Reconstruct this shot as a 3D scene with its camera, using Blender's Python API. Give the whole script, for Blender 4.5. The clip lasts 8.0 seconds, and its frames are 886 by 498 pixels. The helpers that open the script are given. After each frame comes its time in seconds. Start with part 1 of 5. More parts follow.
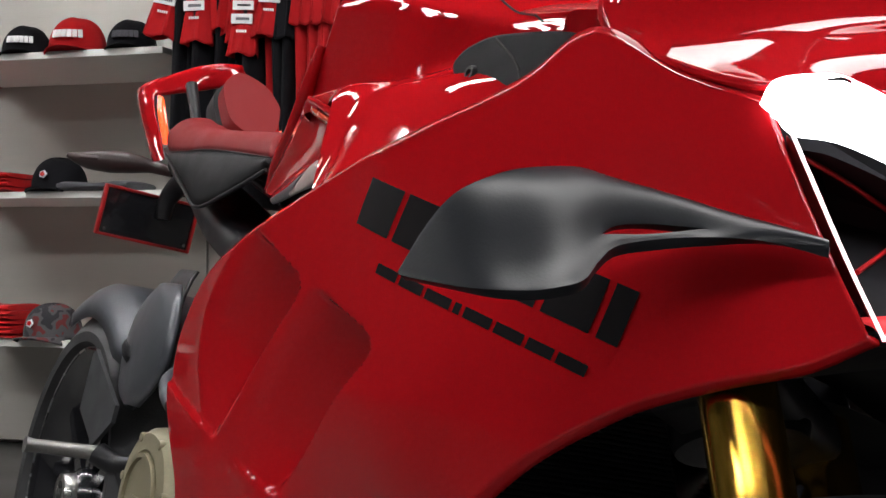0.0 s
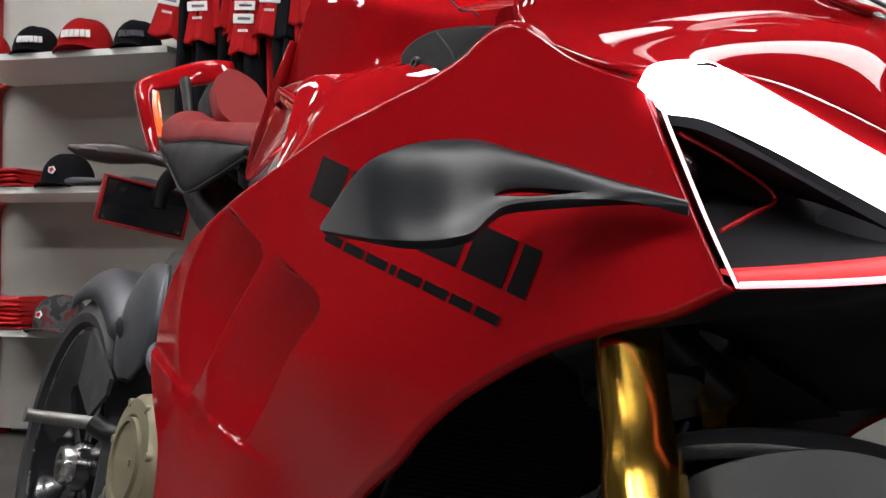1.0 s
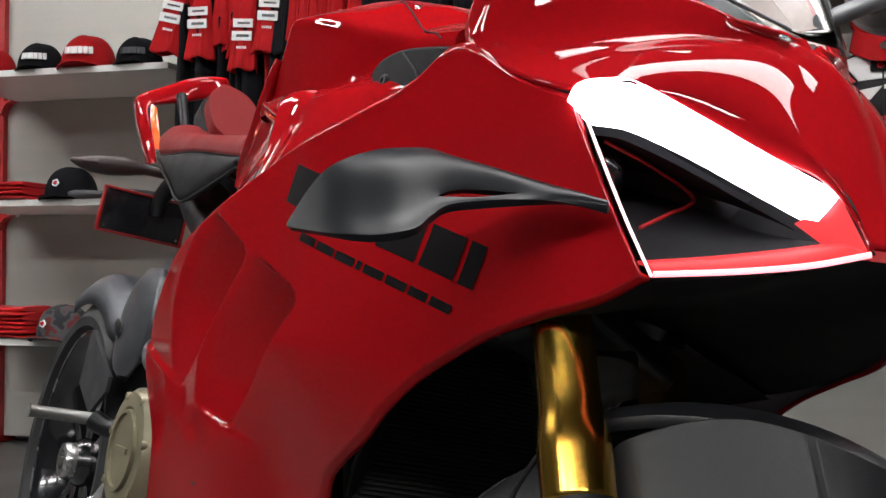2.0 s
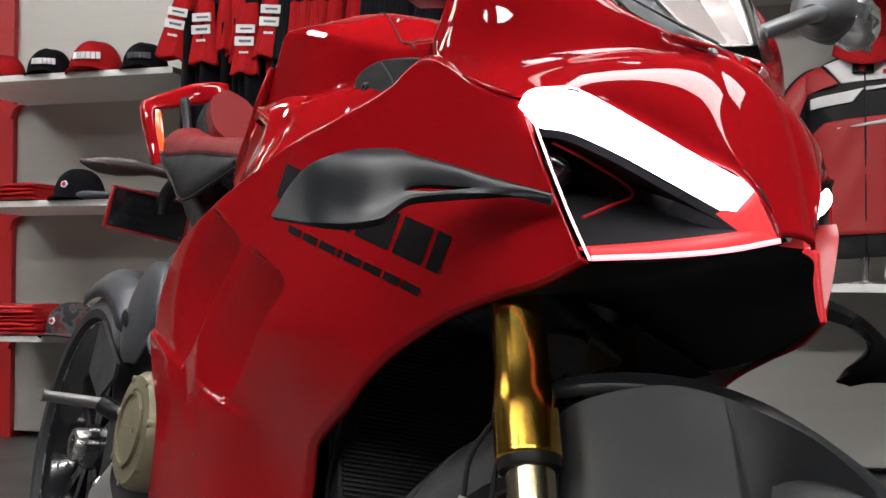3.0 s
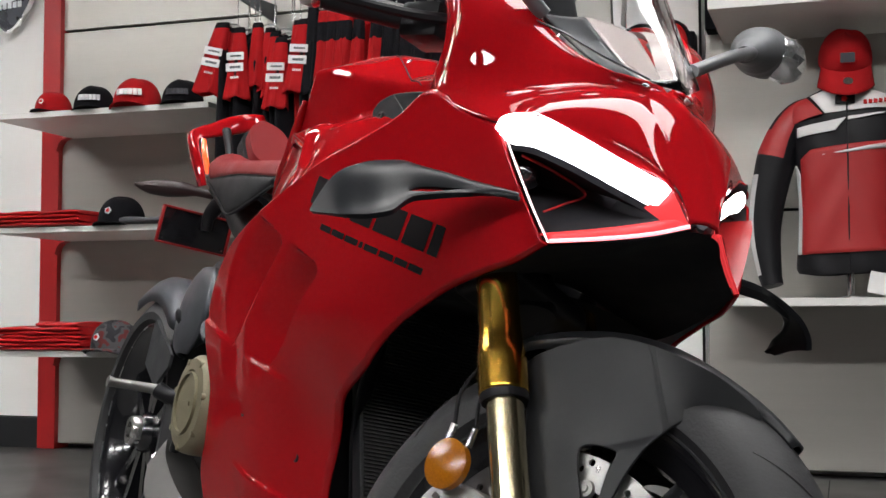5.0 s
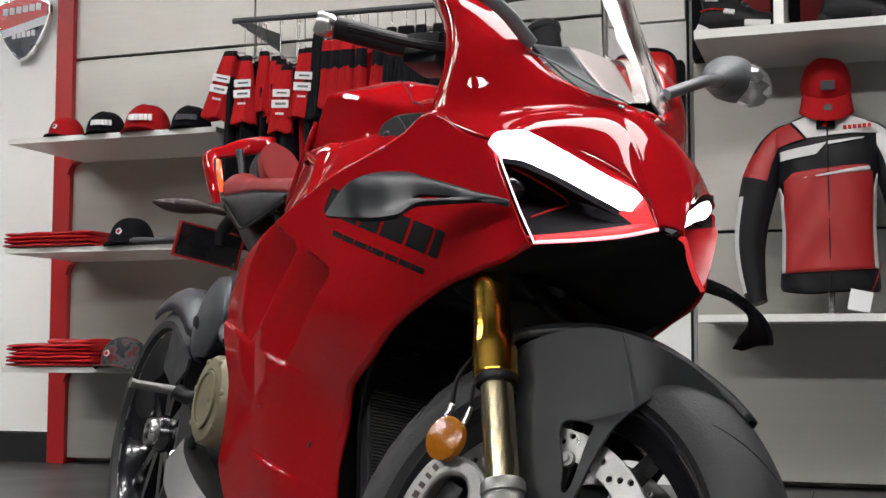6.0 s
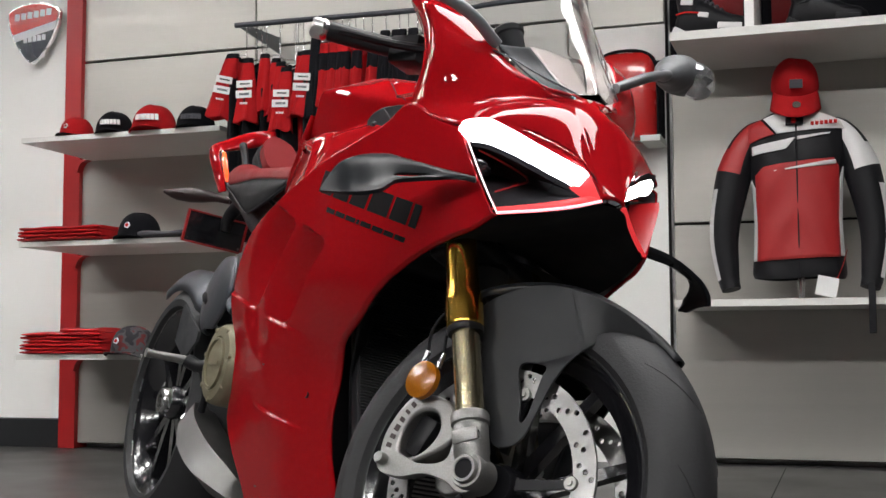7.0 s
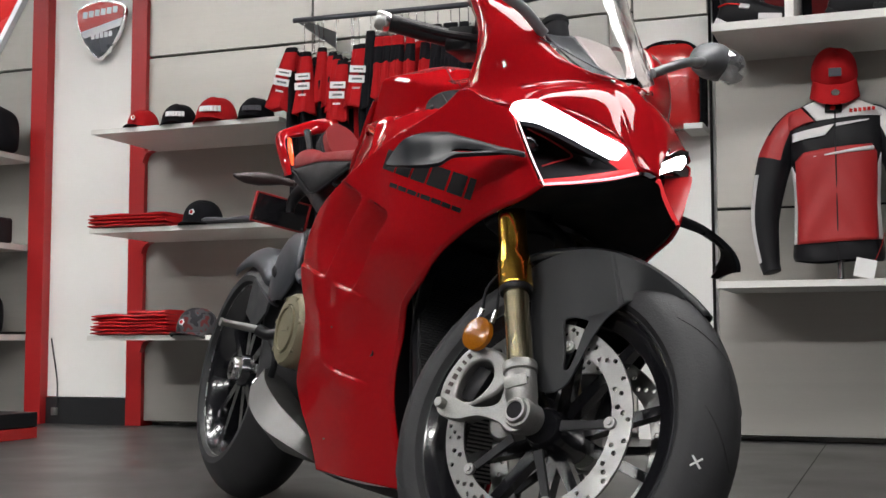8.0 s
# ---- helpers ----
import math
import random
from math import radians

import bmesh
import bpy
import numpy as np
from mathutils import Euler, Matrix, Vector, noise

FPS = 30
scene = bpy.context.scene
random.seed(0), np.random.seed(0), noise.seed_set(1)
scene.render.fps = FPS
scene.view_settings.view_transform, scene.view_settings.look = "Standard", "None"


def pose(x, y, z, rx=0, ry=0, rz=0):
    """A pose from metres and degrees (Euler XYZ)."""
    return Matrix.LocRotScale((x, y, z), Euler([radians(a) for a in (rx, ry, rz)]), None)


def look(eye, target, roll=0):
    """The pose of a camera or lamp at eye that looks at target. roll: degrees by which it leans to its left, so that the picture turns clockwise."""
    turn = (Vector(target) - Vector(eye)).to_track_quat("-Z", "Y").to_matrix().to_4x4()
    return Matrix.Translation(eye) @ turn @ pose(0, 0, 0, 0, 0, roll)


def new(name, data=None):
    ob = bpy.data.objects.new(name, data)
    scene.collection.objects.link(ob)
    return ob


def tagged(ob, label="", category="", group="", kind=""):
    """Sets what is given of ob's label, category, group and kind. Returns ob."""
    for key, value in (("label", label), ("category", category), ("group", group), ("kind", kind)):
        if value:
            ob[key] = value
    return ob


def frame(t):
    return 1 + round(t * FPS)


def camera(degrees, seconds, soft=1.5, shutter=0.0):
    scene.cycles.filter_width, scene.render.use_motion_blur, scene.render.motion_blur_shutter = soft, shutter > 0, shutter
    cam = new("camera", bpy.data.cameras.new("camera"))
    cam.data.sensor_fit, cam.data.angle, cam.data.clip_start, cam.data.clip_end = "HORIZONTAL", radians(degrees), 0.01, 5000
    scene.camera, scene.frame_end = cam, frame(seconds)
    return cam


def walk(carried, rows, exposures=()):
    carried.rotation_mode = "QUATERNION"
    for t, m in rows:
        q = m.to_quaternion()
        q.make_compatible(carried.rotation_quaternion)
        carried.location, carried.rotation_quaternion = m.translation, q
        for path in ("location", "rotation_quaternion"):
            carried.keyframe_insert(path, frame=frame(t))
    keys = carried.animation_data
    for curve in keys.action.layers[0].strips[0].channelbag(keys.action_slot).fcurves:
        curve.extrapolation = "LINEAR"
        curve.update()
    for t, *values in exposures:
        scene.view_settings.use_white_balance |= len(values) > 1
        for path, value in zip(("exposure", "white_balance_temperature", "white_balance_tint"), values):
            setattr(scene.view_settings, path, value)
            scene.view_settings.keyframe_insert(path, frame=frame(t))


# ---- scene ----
cam = camera(40.0, 8.0, soft=1.5)
PATH = [
    (0, (1.298, 0.433, 0.704), (0.745, 2.355, 0.732), 0.3),
    (0.5, (1.348, 0.389, 0.687), (0.778, 2.306, 0.711), 0.4),
    (1, (1.385, 0.345, 0.678), (0.81, 2.26, 0.707), 0.3),
    (1.5, (1.42, 0.294, 0.67), (0.845, 2.209, 0.712), 0.3),
    (2.8, (1.503, 0.172, 0.651), (0.912, 2.082, 0.71), 0.1),
    (3, (1.519, 0.143, 0.648), (0.928, 2.053, 0.703), 0.1),
    (3.5, (1.566, 0.079, 0.641), (0.972, 1.988, 0.699), 0.1),
    (4, (1.6, 0.019, 0.641), (1.006, 1.928, 0.713), 0.0),
    (4.5, (1.626, -0.063, 0.617), (1.004, 1.836, 0.705), 0.0),
    (5.8, (1.681, -0.294, 0.553), (1.055, 1.6, 0.701), 0.0),
    (6, (1.698, -0.326, 0.544), (1.075, 1.568, 0.7), 0.0),
    (6.5, (1.754, -0.445, 0.508), (1.136, 1.45, 0.674), 0.0),
    (7, (1.81, -0.56, 0.476), (1.187, 1.334, 0.637), -0.2),
    (7.5, (1.839, -0.664, 0.433), (1.162, 1.212, 0.59), -0.2),
    (8, (1.867, -0.756, 0.416), (1.169, 1.112, 0.569), -0.1),
]
walk(cam, [(t, look(eye, target, roll)) for t, eye, target, roll in PATH], [(0, 0.0), (8, 0.0)])

# ---- world ----
world = bpy.data.worlds.new("indoor")
world.use_nodes = True
world.node_tree.nodes["Background"].inputs[0].default_value = (0.9, 0.95, 1.0, 1)
world.node_tree.nodes["Background"].inputs[1].default_value = 0.035
scene.world = world
LIGHT = 57.0     # ceiling panels
DRL = 14.0       # daytime running light bands
# ---- materials ----
def mat(name, base, rough=0.5, metal=0.0, coat=0.0, vary=0.06, scale=8.0, bump=0.0, fine=120.0,
        stretch=(1, 1, 1), rvary=0.08, sheen=0.0, emit=None, power=0.0, coat_rough=0.03, spec=0.5):
    """A surface with colour drift at a large scale, grain at a fine scale and uneven gloss."""
    m = bpy.data.materials.new(name)
    m.use_nodes = True
    n, l = m.node_tree.nodes, m.node_tree.links
    b = n["Principled BSDF"]
    tc, mp = n.new("ShaderNodeTexCoord"), n.new("ShaderNodeMapping")
    mp.inputs["Scale"].default_value = stretch
    l.new(tc.outputs["Object"], mp.inputs[0])
    big, small = n.new("ShaderNodeTexNoise"), n.new("ShaderNodeTexNoise")
    big.inputs["Scale"].default_value, big.inputs["Detail"].default_value = scale, 4
    small.inputs["Scale"].default_value, small.inputs["Detail"].default_value = fine, 3
    for t in (big, small):
        l.new(mp.outputs[0], t.inputs["Vector"])
    add = n.new("ShaderNodeMath")
    add.operation = "ADD"
    l.new(big.outputs[0], add.inputs[0])
    l.new(small.outputs[0], add.inputs[1])
    rng = n.new("ShaderNodeMapRange")
    rng.inputs["From Min"].default_value, rng.inputs["From Max"].default_value = 0.6, 1.4
    rng.inputs["To Min"].default_value, rng.inputs["To Max"].default_value = 1 - vary, 1 + vary
    l.new(add.outputs[0], rng.inputs["Value"])
    mul = n.new("ShaderNodeVectorMath")
    mul.operation = "SCALE"
    mul.inputs[0].default_value = base
    l.new(rng.outputs[0], mul.inputs["Scale"])
    l.new(mul.outputs[0], b.inputs["Base Color"])
    rr = n.new("ShaderNodeMapRange")
    rr.inputs["From Min"].default_value, rr.inputs["From Max"].default_value = 0.3, 0.7
    rr.inputs["To Min"].default_value = max(0.01, rough - rvary)
    rr.inputs["To Max"].default_value = min(1, rough + rvary)
    l.new(big.outputs[0], rr.inputs["Value"])
    l.new(rr.outputs[0], b.inputs["Roughness"])
    b.inputs["Metallic"].default_value = metal
    b.inputs["Coat Weight"].default_value = coat
    b.inputs["Coat Roughness"].default_value = coat_rough
    b.inputs["Sheen Weight"].default_value = sheen
    b.inputs["Specular IOR Level"].default_value = spec
    if bump:
        bp = n.new("ShaderNodeBump")
        bp.inputs["Strength"].default_value, bp.inputs["Distance"].default_value = bump, 0.002
        l.new(small.outputs[0], bp.inputs["Height"])
        l.new(bp.outputs[0], b.inputs["Normal"])
    if emit:
        b.inputs["Emission Color"].default_value = (*emit, 1)
        b.inputs["Emission Strength"].default_value = power
    return m


def glass_mat(name, tint=(1, 1, 1), rough=0.0, ior=1.45):
    m = bpy.data.materials.new(name)
    m.use_nodes = True
    b = m.node_tree.nodes["Principled BSDF"]
    b.inputs["Base Color"].default_value = (*tint, 1)
    b.inputs["Roughness"].default_value = rough
    b.inputs["Transmission Weight"].default_value = 1.0
    b.inputs["IOR"].default_value = ior
    return m


RED = mat("red_lacquer", (0.335, 0.0055, 0.009), 0.34, coat=0.65, vary=0.03, scale=3, fine=900, rvary=0.04, spec=0.0, coat_rough=0.025)
REDIN = mat("red_plastic", (0.30, 0.008, 0.010), 0.35, vary=0.05)
WING = mat("matt_grey_plastic", (0.010, 0.011, 0.0135), 0.34, vary=0.10, scale=14, fine=700, bump=0.04, spec=0.14)
FENDER = mat("matt_black_plastic", (0.013, 0.014, 0.016), 0.42, vary=0.12, scale=14, fine=700, bump=0.08, spec=0.35)
BLACK = mat("black_plastic", (0.011, 0.011, 0.013), 0.42, spec=0.25, vary=0.15, scale=20, fine=600, bump=0.1)
DARK = mat("dark_grey_plastic", (0.035, 0.036, 0.039), 0.45, spec=0.3, vary=0.10, scale=20, fine=500, bump=0.1)
GLOSSBLACK = mat("gloss_black_paint", (0.010, 0.010, 0.012), 0.18, coat=0.5, vary=0.1)
SMOKE = mat("smoked_lens_plastic", (0.026, 0.012, 0.012), 0.38, coat=0.1, vary=0.1)
RUBBER = mat("tyre_rubber", (0.015, 0.015, 0.017), 0.62, vary=0.18, scale=10, fine=260, bump=0.25)
MIRRORGREY = mat("mirror_grey_paint", (0.13, 0.134, 0.142), 0.42, metal=0.1, vary=0.06, scale=12)
GREYPAINT = mat("satin_grey_paint", (0.060, 0.064, 0.075), 0.36, metal=0.3, vary=0.08, scale=12)
SILVER = mat("cast_aluminium", (0.31, 0.305, 0.295), 0.44, metal=0.88, vary=0.16, scale=30, fine=420, bump=0.22)
STEEL = mat("brushed_steel", (0.62, 0.61, 0.60), 0.26, metal=1.0, vary=0.08, scale=10, fine=220, bump=0.08)
DISC = mat("brake_disc_steel", (0.20, 0.197, 0.193), 0.34, metal=0.9, vary=0.08, scale=30, fine=300, bump=0.1)
GOLD = mat("gold_anodised", (0.74, 0.44, 0.075), 0.19, metal=1.0, vary=0.04, scale=12, rvary=0.01)
GOLDDARK = mat("gold_tinted_tube", (0.80, 0.70, 0.46), 0.22, metal=1.0, vary=0.04, rvary=0.03)
BEIGE = mat("champagne_cast_metal", (0.235, 0.21, 0.14), 0.48, metal=0.45, vary=0.07, scale=16, fine=400, bump=0.12)
EXHAUST = mat("sandblasted_steel", (0.136, 0.134, 0.13), 0.42, metal=1.0, vary=0.08, scale=9, fine=350, bump=0.1)
AMBER = mat("amber_lens", (0.36, 0.115, 0.004), 0.20, coat=0.6, vary=0.25, scale=40, fine=400, bump=0.25)
REDVINYL = mat("red_seat_cover", (0.175, 0.010, 0.012), 0.6, spec=0.2, vary=0.07, scale=18, fine=800, bump=0.35)
BLACKVINYL = mat("black_seat_cover", (0.012, 0.0125, 0.014), 0.55, spec=0.2, vary=0.10, scale=18, fine=800, bump=0.35)
DECAL = mat("black_decal", (0.006, 0.005, 0.006), 0.4, coat=0.15, spec=0.2, vary=0.05)
CHROMELENS = mat("clear_reflector", (0.85, 0.85, 0.86), 0.16, metal=0.9, vary=0.2, scale=90, bump=0.3)
BAND = mat("running_light", (0.9, 0.9, 0.9), 0.3, emit=(1.0, 0.98, 1.0), power=DRL)
# plain red trim; its emission stands in for the running light falling on it
REDGLOW = mat("red_trim_glow", (0.45, 0.012, 0.015), 0.5, emit=(1.0, 0.06, 0.07), power=0.6, spec=0.2)
# bright lip edge under the lamp, its lamp light put in as emission
LIPGLOW = mat("lip_glow", (0.8, 0.5, 0.5), 0.2, emit=(1.0, 0.30, 0.34), power=2.2)
MARKER = mat("marker_lens", (0.75, 0.045, 0.012), 0.2, coat=0.8, vary=0.15, scale=60, bump=0.3)
FACET = mat("pale_trim_paint", (0.42, 0.36, 0.34), 0.3, coat=0.4, vary=0.08)
EDGEGLOW = mat("lamp_edge_glow", (0.85, 0.7, 0.7), 0.2, emit=(1.0, 0.72, 0.75), power=2.0)
TAIL = mat("tail_light", (0.6, 0.05, 0.01), 0.25, coat=1.0, emit=(1.0, 0.075, 0.008), power=1.5)
GLASS = glass_mat("clear_screen", (0.97, 0.98, 0.99))
MATTBLACK = mat("matt_black_duct", (0.010, 0.010, 0.012), 0.75, vary=0.15, scale=20, fine=600, bump=0.1, spec=0.2)
RAD = mat("radiator_core", (0.075, 0.075, 0.074), 0.4, metal=0.5, vary=0.2, scale=30)

PANEL = mat("brushed_wall_panel", (0.47, 0.455, 0.42), 0.40, metal=0.38, vary=0.05, scale=2.2, fine=60, stretch=(0.15, 1, 14), bump=0.03)
WHITE = mat("white_wall_paint", (0.86, 0.855, 0.83), 0.6, vary=0.03, scale=3, fine=200, bump=0.06)
POST = mat("red_post_paint", (0.42, 0.016, 0.018), 0.42, vary=0.06, scale=4, fine=200)
SHELF = mat("shelf_laminate", (0.62, 0.61, 0.58), 0.45, vary=0.04, scale=6, fine=200, bump=0.04)
EDGE = mat("shelf_edging", (0.70, 0.69, 0.66), 0.4, vary=0.04, scale=6, fine=200)
SKIRT = mat("black_skirting", (0.020, 0.021, 0.023), 0.4, vary=0.12, scale=6)
FLOOR = mat("vinyl_floor", (0.0568, 0.055, 0.0533), 0.42, vary=0.14, scale=1.6, fine=140, bump=0.08, rvary=0.10)
CEIL = mat("ceiling_paint", (0.045, 0.045, 0.048), 0.8, vary=0.04)
GAP = mat("shadow_gap", (0.008, 0.008, 0.009), 0.7)
REDCLOTH = mat("red_cloth", (0.36, 0.009, 0.012), 0.85, vary=0.14, scale=14, fine=900, bump=0.5, spec=0.15)
REDWRAP = mat("red_cloth_in_film", (0.46, 0.013, 0.016), 0.7, coat=0.7, coat_rough=0.16, vary=0.14, scale=14, fine=160, bump=0.35, spec=0.15)
BLACKCLOTH = mat("black_cloth", (0.007, 0.007, 0.009), 0.85, vary=0.15, scale=14, fine=900, bump=0.5, spec=0.12)
GREYCLOTH = mat("grey_cloth", (0.06, 0.06, 0.07), 0.85, vary=0.25, scale=22, fine=900, bump=0.5, sheen=0.15)
WHITECLOTH = mat("white_print", (0.72, 0.72, 0.72), 0.6, vary=0.04, scale=10, fine=700, bump=0.2)
REDLEATHER = mat("red_leather", (0.34, 0.013, 0.015), 0.5, vary=0.08, scale=16, fine=500, bump=0.35)
BLACKLEATHER = mat("black_leather", (0.008, 0.008, 0.010), 0.5, spec=0.22, vary=0.12, scale=16, fine=500, bump=0.35)
WHITELEATHER = mat("white_leather", (0.62, 0.61, 0.61), 0.5, vary=0.05, scale=16, fine=500, bump=0.25)
def camouflage(name):
    """Blotches of dark grey, grey and dull red on cloth."""
    m = mat(name, (0.08, 0.08, 0.085), 0.85, vary=0.1, scale=14, fine=900, bump=0.5)
    n, l = m.node_tree.nodes, m.node_tree.links
    tc, no, cr = n.new("ShaderNodeTexCoord"), n.new("ShaderNodeTexNoise"), n.new("ShaderNodeValToRGB")
    no.inputs["Scale"].default_value, no.inputs["Detail"].default_value = 26, 1
    cr.color_ramp.interpolation = "CONSTANT"
    e = cr.color_ramp.elements
    e[0].position, e[0].color = 0.0, (0.016, 0.016, 0.020, 1)
    e[1].position, e[1].color = 0.45, (0.060, 0.057, 0.062, 1)
    x = e.new(0.60)
    x.color = (0.11, 0.016, 0.016, 1)
    l.new(tc.outputs["Object"], no.inputs["Vector"])
    l.new(no.outputs[0], cr.inputs[0])
    l.new(cr.outputs[0], n["Principled BSDF"].inputs["Base Color"])
    return m


CAMO = camouflage("camouflage_cloth")
WIRE = mat("hanger_wire", (0.55, 0.55, 0.55), 0.25, metal=1.0)
DIFFUSER = mat("light_diffuser", (0.9, 0.9, 0.9), 0.5, emit=(1.0, 0.985, 0.97), power=LIGHT)
STRIP = mat("strip_light_diffuser", (0.9, 0.9, 0.9), 0.5, emit=(1.0, 0.985, 0.97), power=LIGHT * 0.30)
# for the added fill panels in front of the motorcycle
FRONT = mat("front_fill_diffuser", (0.9, 0.9, 0.9), 0.5, emit=(1.0, 0.985, 0.97), power=LIGHT * 0.9)
SOFT = mat("front_light_diffuser", (0.9, 0.9, 0.9), 0.5, emit=(1.0, 0.985, 0.97), power=LIGHT * 0.65)
ENAMELBLUE = mat("navy_enamel", (0.02, 0.025, 0.04), 0.25, coat=0.8, vary=0.05)
ENAMELRED = mat("red_enamel", (0.5, 0.02, 0.02), 0.25, coat=0.8, vary=0.05)
ENAMELWHITE = mat("white_enamel", (0.7, 0.72, 0.75), 0.25, coat=0.8, vary=0.05)
# ---- mesh helpers ----
def finish(bm, name, material, smooth=True):
    me = bpy.data.meshes.new(name)
    bmesh.ops.recalc_face_normals(bm, faces=bm.faces)
    bm.to_mesh(me)
    bm.free()
    for m in (material if isinstance(material, (list, tuple)) else [material]):
        me.materials.append(m)
    if smooth:
        me.polygons.foreach_set("use_smooth", [True] * len(me.polygons))
        me.set_sharp_from_angle(angle=radians(38))
    return me


def part(name, bm, material, parent=None, label="", m=None, smooth=True):
    ob = new(name, finish(bm, name, material, smooth))
    if parent is not None:
        ob.parent = parent
    if m is not None:
        ob.matrix_basis = m
    if label:
        ob["label"] = label
    return ob


def thing(name, label, category, m=None, group="", kind=""):
    ob = new(name)
    ob.empty_display_size = 0.05
    if m is not None:
        ob.matrix_basis = m
    return tagged(ob, label, category, group, kind)


def solid(ob, thickness, offset=-1.0, inner=0, rim=0):
    s = ob.modifiers.new("thickness", "SOLIDIFY")
    s.thickness, s.offset, s.material_offset, s.material_offset_rim = thickness, offset, inner, rim
    return ob


def bevel(ob, width=0.002, segments=2, angle=40):
    b = ob.modifiers.new("edges", "BEVEL")
    b.width, b.segments, b.limit_method, b.angle_limit = width, segments, "ANGLE", radians(angle)
    return ob


def spline(pts, n, closed=False):
    """n points along a smooth curve through pts, evenly by length."""
    p = np.array(pts, float)
    k = len(p)
    if closed:
        ext = np.vstack([p[-1], p, p[0], p[1]])
        segs = k
    else:
        ext = np.vstack([2 * p[0] - p[1], p, 2 * p[-1] - p[-2]])
        segs = k - 1
    out = []
    for i in range(segs):
        a, b, c, d = ext[i:i + 4]
        for t in np.linspace(0, 1, 24, endpoint=False):
            out.append(0.5 * (2 * b + (c - a) * t + (2 * a - 5 * b + 4 * c - d) * t * t + (3 * b - a - 3 * c + d) * t ** 3))
    out.append(p[0] if closed else p[-1])
    out = np.array(out)
    s = np.concatenate([[0], np.cumsum(np.linalg.norm(np.diff(out, axis=0), axis=1))])
    at = np.linspace(0, s[-1], n, endpoint=not closed)
    return np.stack([np.interp(at, s, out[:, j]) for j in range(out.shape[1])], axis=1)


def grid_bm(rows, close_u=False, close_v=False, caps=False):
    """A sheet over rows of points; close_v joins each row's ends, close_u the first row to the last."""
    bm = bmesh.new()
    vs = [[bm.verts.new(tuple(float(c) for c in p)) for p in r] for r in rows]
    nu, nv = len(vs), len(vs[0])
    for i in range(nu if close_u else nu - 1):
        for j in range(nv if close_v else nv - 1):
            q = [vs[i][j], vs[(i + 1) % nu][j], vs[(i + 1) % nu][(j + 1) % nv], vs[i][(j + 1) % nv]]
            if len({id(v) for v in q}) == 4:
                bm.faces.new(q)
    if caps:
        bm.faces.new(vs[0])
        bm.faces.new(vs[-1])
    return bm


def tube(pts, radius, seg=12, n=None, flat=1.0, caps=True):
    """A round bar along pts; radius is one number or one for each point."""
    p = spline(pts, n) if n else np.array(pts, float)
    r = np.interp(np.linspace(0, 1, len(p)), np.linspace(0, 1, np.size(radius)), np.atleast_1d(radius))
    rows, up = [], None
    for i in range(len(p)):
        d = p[min(i + 1, len(p) - 1)] - p[max(i - 1, 0)]
        d = d / np.linalg.norm(d)
        if up is None:
            up = np.array([0, 0, 1.0]) if abs(d[2]) < 0.9 else np.array([0, 1.0, 0])
        side = np.cross(d, up)
        side /= np.linalg.norm(side)
        up = np.cross(side, d)
        rows.append([p[i] + r[i] * (math.cos(a) * side + flat * math.sin(a) * up) for a in np.linspace(0, 2 * math.pi, seg, endpoint=False)])
    return grid_bm(rows, close_v=True, caps=caps)


def lathe(profile, seg=48, axis="y", closed=False, start=0.0, end=2 * math.pi):
    """A turned shape; profile rows are (radius, distance along the axis)."""
    rows = []
    full = abs(end - start - 2 * math.pi) < 1e-6
    for a in np.linspace(start, end, seg, endpoint=not full):
        c, s = math.cos(a), math.sin(a)
        rows.append([{"y": (r * c, h, r * s), "z": (r * c, r * s, h), "x": (h, r * c, r * s)}[axis] for r, h in profile])
    return grid_bm(rows, close_u=full, close_v=closed)


def box_bm(x0, x1, y0, y1, z0, z1, edge=0.0, segments=2):
    bm = bmesh.new()
    bmesh.ops.create_cube(bm, size=1.0, matrix=Matrix.Translation(((x0 + x1) / 2, (y0 + y1) / 2, (z0 + z1) / 2)) @ Matrix.Diagonal((x1 - x0, y1 - y0, z1 - z0, 1)))
    if edge:
        bmesh.ops.bevel(bm, geom=bm.edges[:], offset=edge, segments=segments, affect="EDGES", profile=0.5)
    return bm


def plate_bm(outline, thickness, holes=(), edge=0.0):
    """A flat plate: outline of (x, y), from z = 0 to thickness."""
    bm = bmesh.new()
    edges = []
    for loop in (outline, *holes):
        vs = [bm.verts.new((float(p[0]), float(p[1]), 0)) for p in loop]
        edges += [bm.edges.new((vs[i], vs[(i + 1) % len(vs)])) for i in range(len(vs))]
    bmesh.ops.triangle_fill(bm, edges=edges, use_beauty=True, use_dissolve=False)
    got = bmesh.ops.extrude_face_region(bm, geom=bm.faces[:])
    bmesh.ops.translate(bm, verts=[g for g in got["geom"] if isinstance(g, bmesh.types.BMVert)], vec=(0, 0, thickness))
    return bm


def join_bm(*parts):
    """One mesh of several, for a part made of welded pieces."""
    out = bmesh.new()
    for b in parts:
        me = bpy.data.meshes.new("tmp")
        b.to_mesh(me)
        b.free()
        out.from_mesh(me)
        bpy.data.meshes.remove(me)
    return out


def moved(bm, m):
    bmesh.ops.transform(bm, matrix=m, verts=bm.verts)
    return bm


def circle(r, n, cx=0.0, cy=0.0, start=0.0):
    return [(cx + r * math.cos(start + a), cy + r * math.sin(start + a)) for a in np.linspace(0, 2 * math.pi, n, endpoint=False)]


